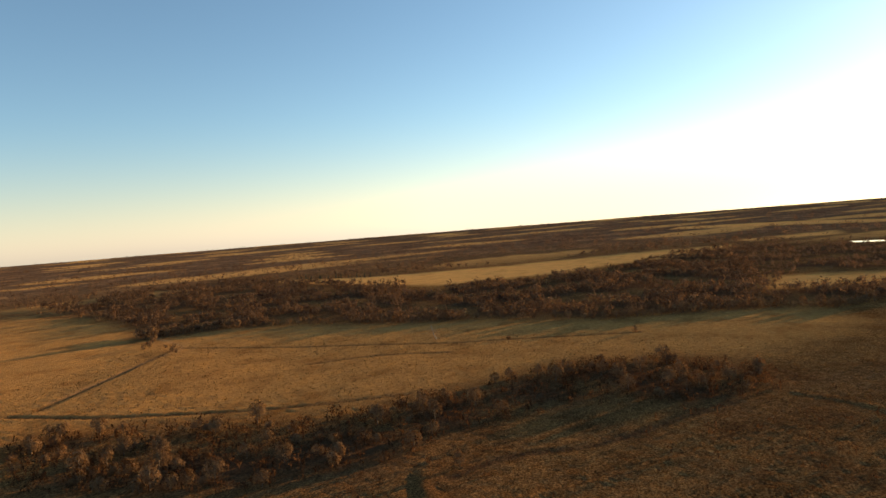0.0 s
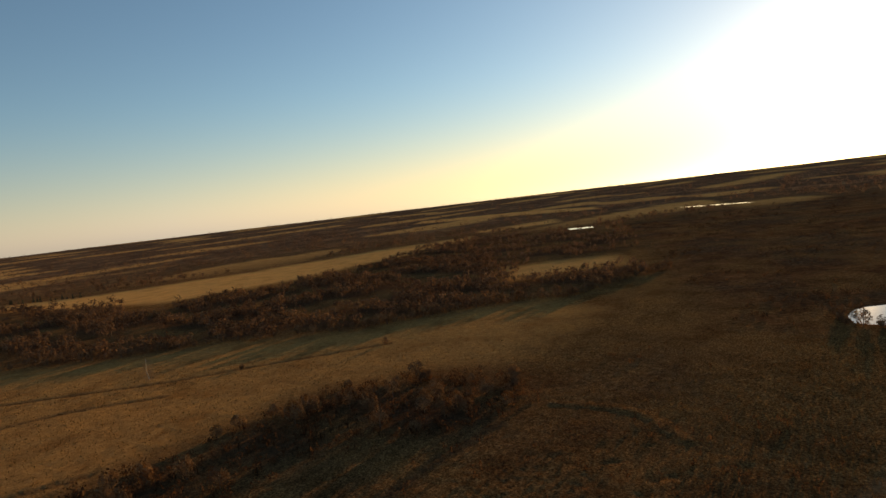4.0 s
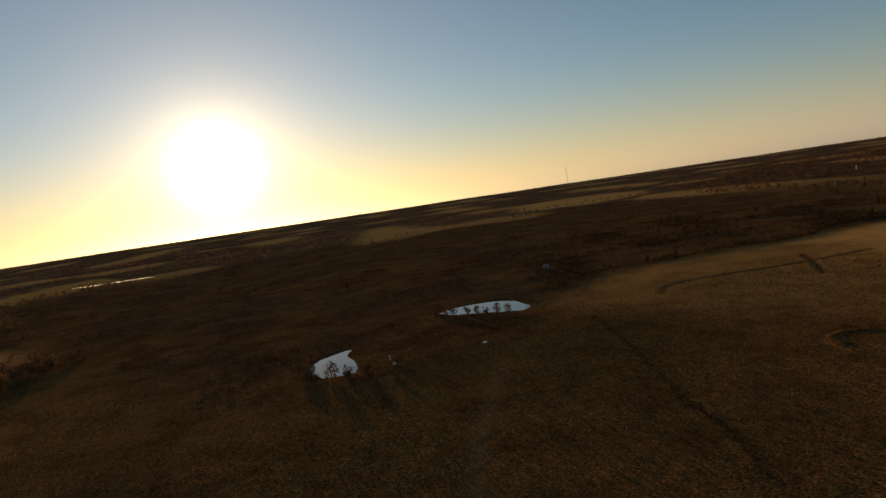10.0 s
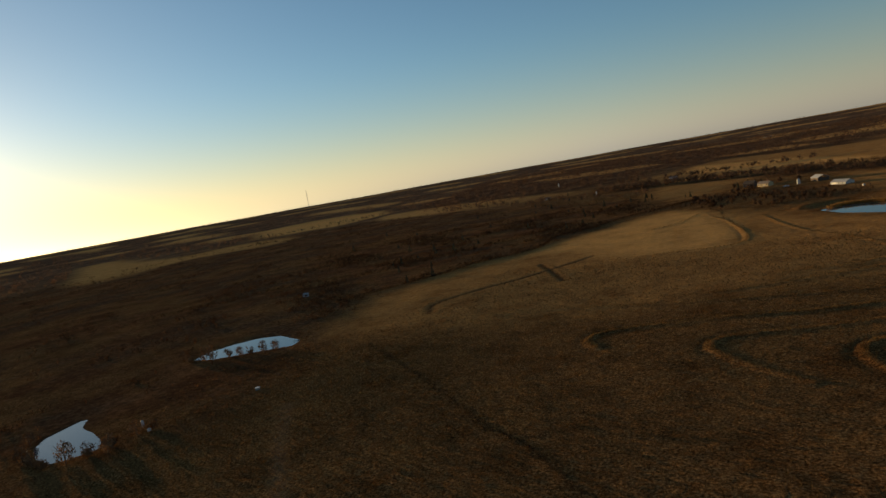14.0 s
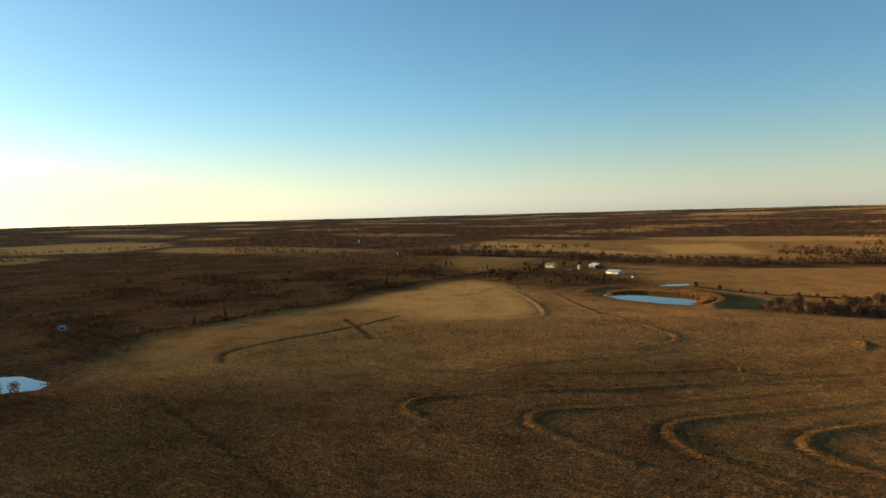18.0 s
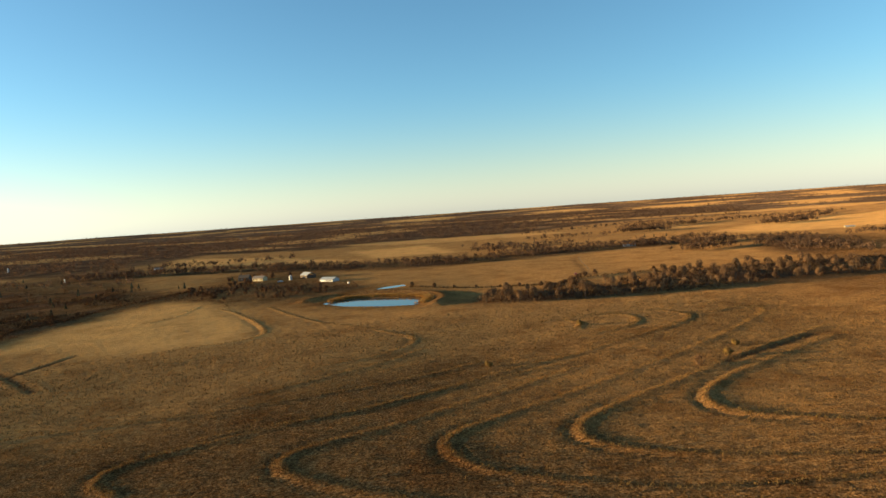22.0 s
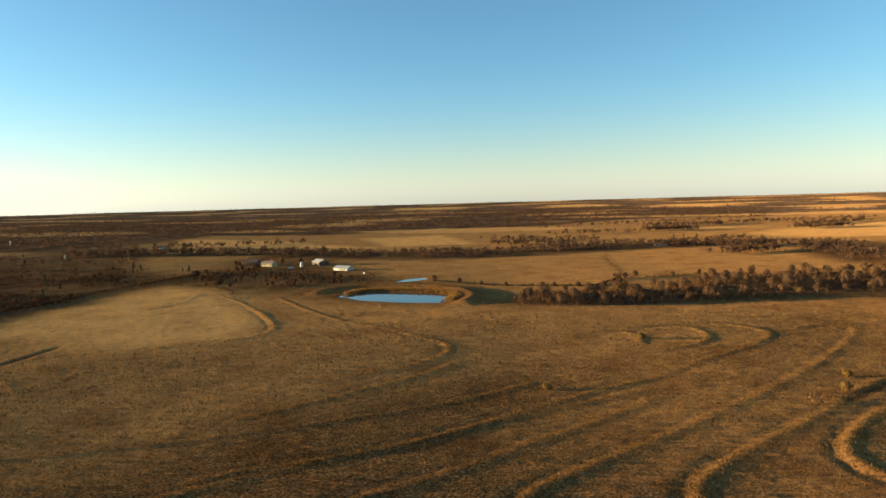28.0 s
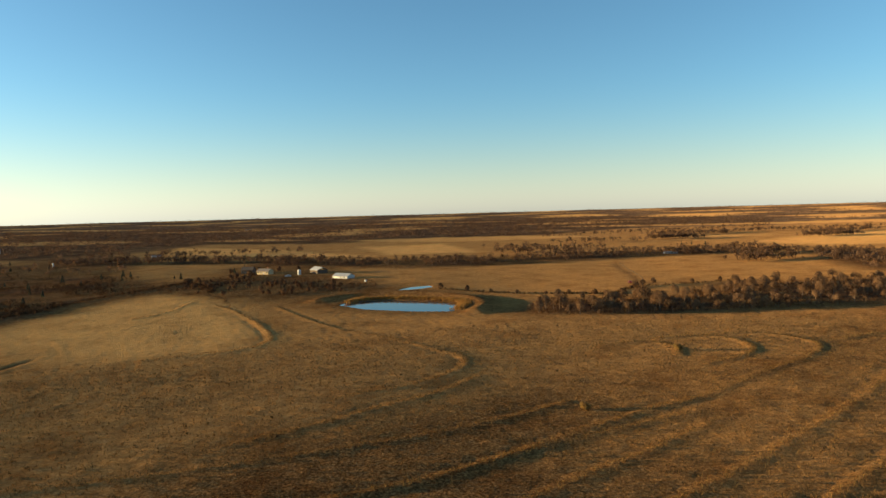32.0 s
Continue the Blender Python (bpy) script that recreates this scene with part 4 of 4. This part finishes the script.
wood("winter_woods", WOOD_SOUTH, 5.9, 61, "dense bare brown winter woodland beyond the meadow", low=0.45, high=1.0, gaps=-0.35)
wood("winter_woods", WOOD_WEST, 7.5, 68, "thin russet winter wood towards the ponds", low=0.35, high=0.8, gaps=-0.5)
wood("winter_woods", WOOD_NORTH, 17.0, 70, "broad bare brown woods north of the pastures", FAR_T, low=0.6, high=1.2, gaps=-1.1)
wood("winter_woods", WOOD_FARM, 6.5, 73, "belt of bare trees behind the farmstead", low=0.7, high=1.1)
wood("winter_woods", WOOD_MID, 7.0, 62, "belt of bare brown trees across the pasture", low=0.5, high=0.95, gaps=-1.3)
wood("winter_woods", WOOD_RIGHT, 8.0, 63, "patch of bare brown trees in pasture", low=0.4, high=0.85, gaps=-0.8)
wood("winter_woods", WOOD_CREEK, 10.0, 64, "bare understorey trees along the creek", low=0.3, high=0.55)
wood("russet_brush", BRUSH_SOUTH, 3.4, 65, "dense russet brush filling the draw", SHRUB_T, M_SHRUB, 0.9, 2.2)
RED_NEAR = [(13, 500), (-28, 429), (-65, 367), (-100, 338), (-125, 301), (-150, 250), (-140, 190), (-215, 195), (-300, 260), (-360, 420), (-260, 640), (19, 666)]
wood("dark_brush", RED_NEAR, 5.6, 76, "clumps of dark bare brush over rough pasture", CLUMP_T, M_BRUSH, 0.7, 2.3, 0.15)
wood("dark_brush", RED[0], 12.0, 77, "clumps of dark bare brush towards the ponds", CLUMP_T, M_BRUSH, 1.0, 2.6, 0.5)
for poly, sp, sd in ((RED[0], 12.0, 66), (RED[1], 4.0, 67), (RED_NEAR, 5.5, 74), (GULLY, 8.0, 75)):
    wood("russet_brush", poly, sp, sd, "low russet brush scattered over rough pasture", SHRUB_T, M_SHRUB, 0.6, 1.6, -0.4)
wood("dark_brush", GULLY, 8.0, 78, "dark straggling bushes in the eroded gully", CLUMP_T, M_SHRUB, 0.5, 1.3, 1.1)
hx = smooth_line(HEDGE, 30)
hx = np.vstack([hx + rng.normal(0, 0.8, hx.shape) for _ in range(3)])
joined("hedgerow", hx[:, 0], hx[:, 1], CLUMP_T, rng.uniform(0.2, 0.5, len(hx)), M_BRUSH, "low dark brushy fence row across the field", "hedgerow")

for pts, low, high, label in (([(-171, 257), (-126, 300), (-100, 338), (-65, 367), (-54, 424), (-30, 447), (0, 490), (38, 528), (65, 551), (75, 500), (70, 470)], 0.8, 1.4, "dark brushy fence row between pale field and rough pasture"),
                              ([(201, 388), (222, 345), (252, 316), (272, 302), (299, 312), (364, 304)], 0.5, 1.1, "russet brush row beyond the dam pond"),
                              ([(67, 463), (72, 430), (70, 402), (71, 330)], 0.2, 0.4, "thin line of dark weeds along a terrace ditch")):
    rx = smooth_line(pts, 22)
    rx = np.vstack([rx + rng.normal(0, 1.0, rx.shape) for _ in range(3)])
    joined("hedgerow", rx[:, 0], rx[:, 1], CLUMP_T, rng.uniform(low, high, len(rx)), M_BRUSH, label, "hedgerow")

weeds = np.vstack([line + rng.normal(0, 0.8, line.shape) for line in [smooth_line(p, 14) for p in DITCHES] for _ in range(2)])
joined("ditch_weeds", weeds[:, 0], weeds[:, 1], SHRUB_T, rng.uniform(0.2, 0.45, len(weeds)), M_SHRUB, "dark dead weeds along the field ditches", "weeds")
wood("russet_brush", WOOD_CREEK, 5.0, 69, "dark russet brush under the creek trees", SHRUB_T, M_SHRUB, 0.8, 1.6)

# woods out to the horizon: blocks kept by slow waves, thinner in open pasture
g1 = np.random.default_rng(17)
fr, fa = 640 + 3960 * g1.random(30000) ** 1.25, np.radians(g1.uniform(-158, 82, 30000))
FX, FY = fr * np.sin(fa), fr * np.cos(fa)
pattern = far_pattern(FX, FY)
open_east = ((FX > 40) & (FY < 1150) & (FX < 1500) & (FY > 60)) | inside(FX, FY, MEADOW[2])
keep = (fr > 680) & (fr < 4600) & (pattern > -0.75) & clear_of_water(FX, FY, 12)
keep &= ~open_east & (soft_mask(FX, FY, PALE, 10.0) < 0.4) & ~inside(FX, FY, RED[0]) & ~inside(FX, FY, WOOD_SOUTH) & ~inside(FX, FY, WOOD_WEST)
keep &= ~((FY < -60) & (FX > -180)) & ~((FX > 900) & (FY < 150)) & ~inside(FX, FY, WOOD_NORTH)
keep |= (fr > 680) & (fr < 2600) & (FX < -250) & (FY < -560) & (soft_mask(FX, FY, PALE, 10.0) < 0.4) & ~inside(FX, FY, WOOD_SOUTH) & ~inside(FX, FY, MEADOW[0])
FX, FY, fr = FX[keep], FY[keep], fr[keep]
near = fr < 1100
joined("far_woods", FX[near], FY[near], TREE_T, g1.uniform(0.8, 1.3, near.sum()), M_WOODS, "far bare brown woods across the plain", "woodland")
joined("far_woods", FX[~near], FY[~near], FAR_T, g1.uniform(0.7, 1.25, (~near).sum()), M_WOODS, "distant bare woods towards the horizon", "woodland")
# tree rows in the far pasture
for a, b, n in (((802, 774), (1017, 775), 60), ((1030, 651), (1200, 640), 50), ((60, 950), (260, 900), 50), ((700, 940), (1300, 900), 80), ((429, 656), (481, 573), 45), ((869, 844), (1328, 682), 110), ((738, 714), (813, 684), 60), ((924, 591), (1013, 568), 60), ((498, 390), (560, 378), 30), ((535, 500), (640, 400), 45), ((566, 354), (541, 230), 45), ((555, 430), (622, 426), 25), ((467, 730), (557, 612), 35), ((719, 338), (800, 300), 40), ((600, 760), (700, 690), 25)):
    n *= 2
    t = g1.random(n)
    joined("tree_row", a[0] + (b[0] - a[0]) * t + g1.normal(0, 7, n), a[1] + (b[1] - a[1]) * t + g1.normal(0, 7, n), TREE_T,
           g1.uniform(0.5, 1.1, n), M_WOODS, "row of bare trees in far pasture", "woodland")
t = g1.random(70)
joined("cedar_row", -576 - 250 * t + g1.normal(0, 6, 70), 1390 - 225 * t + g1.normal(0, 6, 70), SHRUB_T, g1.uniform(2.5, 4.5, 70), M_CEDAR,
       "row of dark cedars along a pale field", "woodland")


def tuft_template(g, n, height, spread):
    v, d_all = [], []
    for _ in range(n):
        a, b = g.uniform(0, 2 * math.pi), g.uniform(0, 2 * math.pi)
        p = np.array([math.cos(a), math.sin(a), 0]) * spread * g.random() * 0.4
        s = np.array([math.cos(b), math.sin(b), 0]) * 0.07
        tip = p + np.array([g.normal(0, 0.3) * spread, g.normal(0, 0.3) * spread, height * g.uniform(0.6, 1.1)])
        mid = (p + tip) / 2 + np.array([0, 0, height * 0.1])
        v += [tuple(p + [0, 0, -0.05]), tuple(mid + s), tuple(tip), tuple(mid - s)]
        flat = np.cross(s, tip - p)
        flat /= max(np.linalg.norm(flat), 1e-6)
        d_all += [tuple(flat * 0.8 + np.array([0, 0, 0.6]))] * 4
    return np.array(v), np.array(d_all)


TUFT_T = [tuft_template(g0, 3, h, s) for h, s in ((0.5, 0.6), (0.7, 0.7), (0.4, 0.5))]
REED_T = [tuft_template(g0, 7, h, s) for h, s in ((1.8, 0.9), (2.3, 1.0))]


def tufts(poly, spacing, seed, low, high, label, mat=M_STRAW, name="dry_grass", templates=TUFT_T):
    x, y = scatter(poly, spacing, seed, 45.0)
    ok = clear_of_water(x, y, 0.5)
    x, y = x[ok], y[ok]
    return joined(name, x, y, templates, np.random.default_rng(seed).uniform(low, high, len(x)), mat, label, "grass", 0.3)


tufts([(-90, 30), (40, -10), (190, -10), (310, 70), (310, 200), (150, 270), (-70, 290), (-130, 150)], 1.25, 71, 0.5, 1.3, "dry straw-coloured grass tufts over the terraced field")
tufts([(-200, -40), (-60, -20), (20, -120), (80, -260), (20, -420), (-200, -470), (-240, -250)], 2.0, 72, 0.6, 1.2, "dry straw-coloured grass tufts in the meadow")
tufts([(-170, 160), (-170, 20), (-110, -60), (-20, -80), (40, 20), (-40, 110), (-90, 180)], 1.3, 73, 0.8, 1.4, "dry grass tufts beside the rutted track")
bank = np.vstack([line + rng.normal(0, 0.7, line.shape) for line in [smooth_line(p, 22) for p in TERRACES[:15]] for _ in range(4)])
joined("terrace_grass", bank[:, 0], bank[:, 1], TUFT_T, rng.uniform(0.5, 1.1, len(bank)), M_BANK, "taller golden grass along the terrace banks", "grass")
reed = np.vstack([np.array([(0.86 * a + 0.14 * b) for a, b in zip(smooth_line([(126, 370), (140, 378), (160, 368), (176, 350), (186, 330), (180, 312), (168, 300)], 60),
                  np.repeat([[150, 335]], 361, 0))]) + rng.normal(0, 1.6, (361, 2)) for _ in range(4)])
joined("pond_reeds", reed[:, 0], reed[:, 1], REED_T, rng.uniform(0.7, 1.2, len(reed)), M_REED, "golden reeds along the dam bank of the pond", "reeds")


# ---- buildings and vehicles ----
def part(name, bm, material, parent, label=""):
    me = bpy.data.meshes.new(name)
    bm.to_mesh(me)
    bm.free()
    me.materials.append(material)
    ob = new(name, me)
    ob.parent = parent
    return tagged(ob, label) if label else ob


def box(cx, cy, cz, sx, sy, sz, bevel=0.0):
    bm = bmesh.new()
    bmesh.ops.create_cube(bm, size=1.0, matrix=Matrix.Translation((cx, cy, cz)) @ Matrix.Diagonal((sx, sy, sz, 1)))
    if bevel:
        bmesh.ops.bevel(bm, geom=bm.edges[:], offset=bevel, segments=2, affect="EDGES")
    return bm


def cylinder(cx, cy, z0, z1, r0, r1=None, n=20, matrix=None):
    bm = bmesh.new()
    bmesh.ops.create_cone(bm, cap_ends=True, segments=n, radius1=r0, radius2=r0 if r1 is None else r1, depth=z1 - z0,
                          matrix=Matrix.Translation((cx, cy, (z0 + z1) / 2)) @ (matrix or Matrix()))
    return bm


def gable(length, width, eave, rise, inset=0.0):
    """A solid of walls with two gables, ridge along x."""
    bm = bmesh.new()
    l, w = length / 2 - inset, width / 2 - inset
    ends = []
    for sx in (-l, l):
        ends.append([bm.verts.new((sx, *p)) for p in ((-w, -0.3), (w, -0.3), (w, eave), (0, eave + rise), (-w, eave))])
    a, b = ends
    bm.faces.new(a[::-1])
    bm.faces.new(b)
    for i in range(5):
        j = (i + 1) % 5
        bm.faces.new((a[i], a[j], b[j], b[i]))
    bmesh.ops.recalc_face_normals(bm, faces=bm.faces[:])
    return bm


def roof_slab(length, width, eave, rise, side, over=0.4, thick=0.12):
    bm = bmesh.new()
    l, w = length / 2 + over, width / 2
    slope = rise / w
    lo = eave - slope * over
    pts = [(0, eave + rise + 0.02), (side * (w + over), lo + 0.02), (side * (w + over), lo + 0.02 + thick), (0, eave + rise + 0.02 + thick)]
    a = [bm.verts.new((-l, *p)) for p in pts]
    b = [bm.verts.new((l, *p)) for p in pts]
    bm.faces.new(a)
    bm.faces.new(b[::-1])
    for i in range(4):
        j = (i + 1) % 4
        bm.faces.new((a[i], b[i], b[j], a[j]))
    bmesh.ops.recalc_face_normals(bm, faces=bm.faces[:])
    return bm


def thing(name, x, y, turn, label, category, group=""):
    root = tagged(new(name), label, category, group)
    root.location = (x, y, ground_z(x, y))
    root.rotation_euler = (0, 0, radians(turn))
    return root


def window(parent, x, y, z, w, h, facing):
    """A framed window on a wall whose outside looks along +-y (facing)."""
    fr = part("window", box(x, y + facing * 0.03, z, w + 0.16, 0.10, h + 0.16), M_WHITE, parent)
    part("pane", box(x, y + facing * 0.07, z, w, 0.06, h), M_GLASS, fr)


def house(x, y, turn, length, width, eave, rise, label, walls=M_TAN, roof=M_SHINGLE, chimney=True, name="farmhouse"):
    root = thing(name, x, y, turn, label, "house")
    part("wall", gable(length, width, eave, rise), walls, root)
    for s in (-1, 1):
        part("roof", roof_slab(length, width, eave, rise, s), roof, root)
    for k in range(4):
        wx = -length * 0.38 + k * length * 0.25
        for f in (-1, 1):
            if k == 2 and f == -1:
                d = part("door", box(wx, f * (width / 2 + 0.03), 1.05, 1.0, 0.1, 2.1), M_WHITE, root)
                part("door_handle", box(wx + 0.4, f * (width / 2 + 0.1), 1.0, 0.1, 0.06, 0.06), M_STEEL, d)
            else:
                window(root, wx, f * width / 2, 1.6, 1.1, 1.2, f)
    if chimney:
        part("chimney", box(length * 0.2, width * 0.1, eave + rise + 0.5, 0.7, 0.7, 1.8), M_RED, root)
    return root


def shed(x, y, turn, length, width, eave, rise, label, walls=M_WHITE, roof=M_ROOF, open_front=False, name="farm_shed"):
    root = thing(name, x, y, turn, label, "shed")
    if open_front:
        part("back_wall", box(0, width / 2 - 0.08, eave / 2, length, 0.16, eave), walls, root)
        for s in (-1, 1):
            part("side_wall", box(s * (length / 2 - 0.08), 0, eave / 2, 0.16, width - 0.34, eave), walls, root)
        n = max(3, int(length / 4))
        for k in range(n + 1):
            part("post", box(-length / 2 + 0.3 + k * (length - 0.6) / n, -width / 2 + 0.2, eave / 2, 0.25, 0.25, eave), M_TIMBER, root)
        part("header_beam", box(0, -width / 2 + 0.2, eave + 0.12, length, 0.28, 0.24), walls, root)
    else:
        part("wall", gable(length, width, eave, rise), walls, root)
        part("door", box(-length * 0.25, -width / 2 - 0.03, eave * 0.42, 3.2, 0.1, eave * 0.84), M_STEEL, root)
        for k in (0.05, 0.3):
            window(root, length * k, -width / 2, eave * 0.6, 1.2, 0.8, -1)
    for s in (-1, 1):
        part("roof", roof_slab(length, width, eave, rise, s), roof, root)
    return root


def tank(x, y, radius, height, label):
    root = thing("storage_tank", x, y, 0, label, "tank")
    part("shell", cylinder(0, 0, -0.1, height, radius), M_WHITE, root)
    part("cap", cylinder(0, 0, height, height + radius * 0.45, radius * 1.02, 0.25), M_WHITE, root)
    part("hatch", cylinder(0, 0, height + radius * 0.45, height + radius * 0.45 + 0.25, 0.35), M_STEEL, root)
    for k in range(5):
        part("hoop", cylinder(0, 0, height * (k + 0.5) / 5 - 0.04, height * (k + 0.5) / 5 + 0.04, radius * 1.015), M_STEEL, root)
    part("ladder", box(radius + 0.12, 0, height / 2, 0.06, 0.45, height), M_STEEL, root)


def pickup(x, y, turn, paint, label):
    root = thing("pickup_truck", x, y, turn, label, "truck")
    part("body", box(0, 0, 0.78, 5.3, 1.9, 0.62, 0.08), paint, root)
    part("cab", box(0.25, 0, 1.42, 1.9, 1.72, 0.72, 0.12), paint, root)
    part("bed", box(-1.65, 0, 1.1, 1.7, 1.6, 0.06), M_DARK, root)
    for s in (-1, 1):
        part("bed_side", box(-1.68, s * 0.88, 1.2, 1.9, 0.1, 0.28), paint, root)
        part("side_window", box(0.25, s * 0.86, 1.45, 1.5, 0.06, 0.42), M_GLASS, root)
        part("headlight", box(2.66, s * 0.72, 0.85, 0.06, 0.36, 0.2), M_STEEL, root)
    part("tailgate", box(-2.62, 0, 1.2, 0.1, 1.66, 0.28), paint, root)
    part("windscreen", box(1.2, 0, 1.42, 0.08, 1.5, 0.46), M_GLASS, root)
    part("bumper", box(2.72, 0, 0.55, 0.16, 1.8, 0.2, 0.03), M_STEEL, root)
    for sx in (-1.65, 1.65):
        for sy in (-0.86, 0.86):
            wheel = part("wheel", cylinder(0, 0, -0.13, 0.13, 0.38, n=18), M_TYRE, root)
            wheel.location, wheel.rotation_euler = (sx, sy, 0.36), (radians(90), 0, 0)
            part("rim", cylinder(0, 0, -0.14, 0.14, 0.2, n=12), M_STEEL, wheel)
    return root


house(134, 590, -50, 12, 7.5, 2.8, 2.0, "tan single-storey farmhouse with a brown shingle roof")
house(124, 611, -35, 10.5, 8, 3.4, 2.6, "dark weathered timber barn beside the farmhouse", M_BOARD, M_BOARD, False, "timber_barn")
shed(176, 568, 100, 14, 10, 3.0, 2.4, "open-fronted dark barn with a pale metal roof", M_BOARD, M_ROOF, True, "open_barn")
shed(176, 504, -60, 15, 9, 1.8, 2.0, "long low white metal farm shed")
tank(157, 563, 1.4, 3.9, "white upright storage tank in the farmyard")
pickup(144, 551, 20, M_WHITE, "white pickup parked in the farmyard")
pickup(312, 330, 55, M_MAROON, "dull maroon pickup parked at the lane's end")
box_root = thing("feed_bin", 179, 464, 15, "small white feed bin in the pasture", "bin")
part("bin", box(0, 0, 1.1, 1.5, 1.5, 1.2, 0.1), M_WHITE, box_root)
for sx in (-0.6, 0.6):
    for sy in (-0.6, 0.6):
        part("leg", box(sx, sy, 0.25, 0.1, 0.1, 0.6), M_STEEL, box_root)
feeder = thing("game_feeder", -153, 66, 55, "tall white barrel feeder on legs beside the pond", "feeder")
part("barrel", cylinder(0, 0, 0.9, 2.3, 0.42, n=18), M_WHITE, feeder)
part("lid", cylinder(0, 0, 2.3, 2.55, 0.46, 0.08, n=18), M_WHITE, feeder)
part("spout", cylinder(0, 0, 0.6, 0.9, 0.1, 0.3, n=12), M_STEEL, feeder)
for k in range(3):
    part("leg", cylinder(0.36 * math.cos(2.1 * k), 0.36 * math.sin(2.1 * k), -0.1, 1.2, 0.04, n=8), M_STEEL, feeder)


def trough(x, y, turn, length, label):
    root = thing("stock_trough", x, y, turn, label, "trough")
    part("basin", cylinder(0, 0, -0.05, 0.62, length * 0.48, length * 0.5, n=24), M_WHITE, root)
    part("rim", cylinder(0, 0, 0.62, 0.7, length * 0.53, n=24), M_STEEL, root)
    part("pipe", cylinder(length * 0.4, 0, 0.6, 1.1, 0.05, n=8), M_STEEL, root)


trough(-148, 63, 0, 1.3, "small round white stock trough beside the pond")
trough(-128, 95, 30, 1.8, "round white stock trough in dry grass")
shed(-214, 290, 10, 3.0, 2.2, 2.0, 0.5, "small white hut in the brush", name="small_hut")
for px, py, tn, ln, lab in ((545, 503, -35, 17, "far low white livestock barn"), (842, 414, -45, 14, "far low tan farm building in pasture"), (-120, 925, 5, 14, "far pale tan barn among trees"), (72, 935, 0, 14, "distant white barn by a pond"),
                            (-1120, -2450, 30, 26, "distant white farm building on the plain"), (-1010, -2080, 10, 12, "distant small tan shed on the plain"), (470, 2300, 0, 30, "distant pale building near the horizon")):
    shed(px, py, tn, ln * 0.8, ln * 0.4, 1.7 if "low" in lab else 2.8, 0.6 if "low" in lab else 1.2, lab, M_WHITE if "white" in lab else M_TAN, M_ROOF if px > 500 else M_SHINGLE, name="far_shed")

tank(-40, 856, 0.8, 5.0, "slender far white silo at a field's edge")
tank(-140, 1310, 1.2, 7.0, "slender distant white silo in the woods")

# radio mast on the horizon
mast = thing("radio_mast", -2010, 3655, 0, "slender lattice radio mast on the horizon", "mast")
MH = 118
for k in range(3):
    a = 2 * math.pi * k / 3
    part("leg", cylinder(1.6 * math.cos(a), 1.6 * math.sin(a), -2, MH, 0.35, 0.22, n=6), M_STEEL, mast)
for k in range(24):
    part("brace", box(0, 0, 3 + k * MH / 24.5, 2.6, 2.6, 0.3), M_STEEL, mast)
for z in (MH * 0.55, MH * 0.72, MH * 0.9):
    part("antenna", box(0, 0, z, 4.5, 0.8, 3.0), M_WHITE, mast)

# fence beside the lane and round the farmyard
def fence(points, label, gap=5.0, thick=0.02, mat=M_BOARD):
    line = smooth_line(points, 6)
    root = thing("wire_fence", line[0][0], line[0][1], 0, label, "fence")
    base = Vector(root.location)
    seg = np.r_[0, np.cumsum(np.hypot(*np.diff(line, axis=0).T))]
    for s in np.arange(0, seg[-1], gap):
        px, py = np.interp(s, seg, line[:, 0]), np.interp(s, seg, line[:, 1])
        ob = part("post", box(0, 0, 0.55, 0.14, 0.14, 1.5), mat, root)
        ob.location = Vector((px, py, ground_z(px, py))) - base
    for h in (0.5, 0.85, 1.15):
        v, f = [], []
        pts = [(p[0] - base.x, p[1] - base.y, ground_z(*p) - base.z + h) for p in line]
        tube(v, f, pts, [thick] * len(pts), 4)
        ob = new("wire", mesh_from("wire", v, f, mat))
        ob.parent = root


fence([(418, 448), (378, 396), (340, 346), (322, 330)], "timber post and wire fence along the farm lane")
fence([(199, 521), (235, 545), (262, 552)], "timber post and wire fence by the farmyard")

fence([(-243, -282), (-228, -274), (-213, -266), (-198, -257)], "short run of pale timber rail fence in the meadow", 2.5, 0.09, M_PALEWOOD)
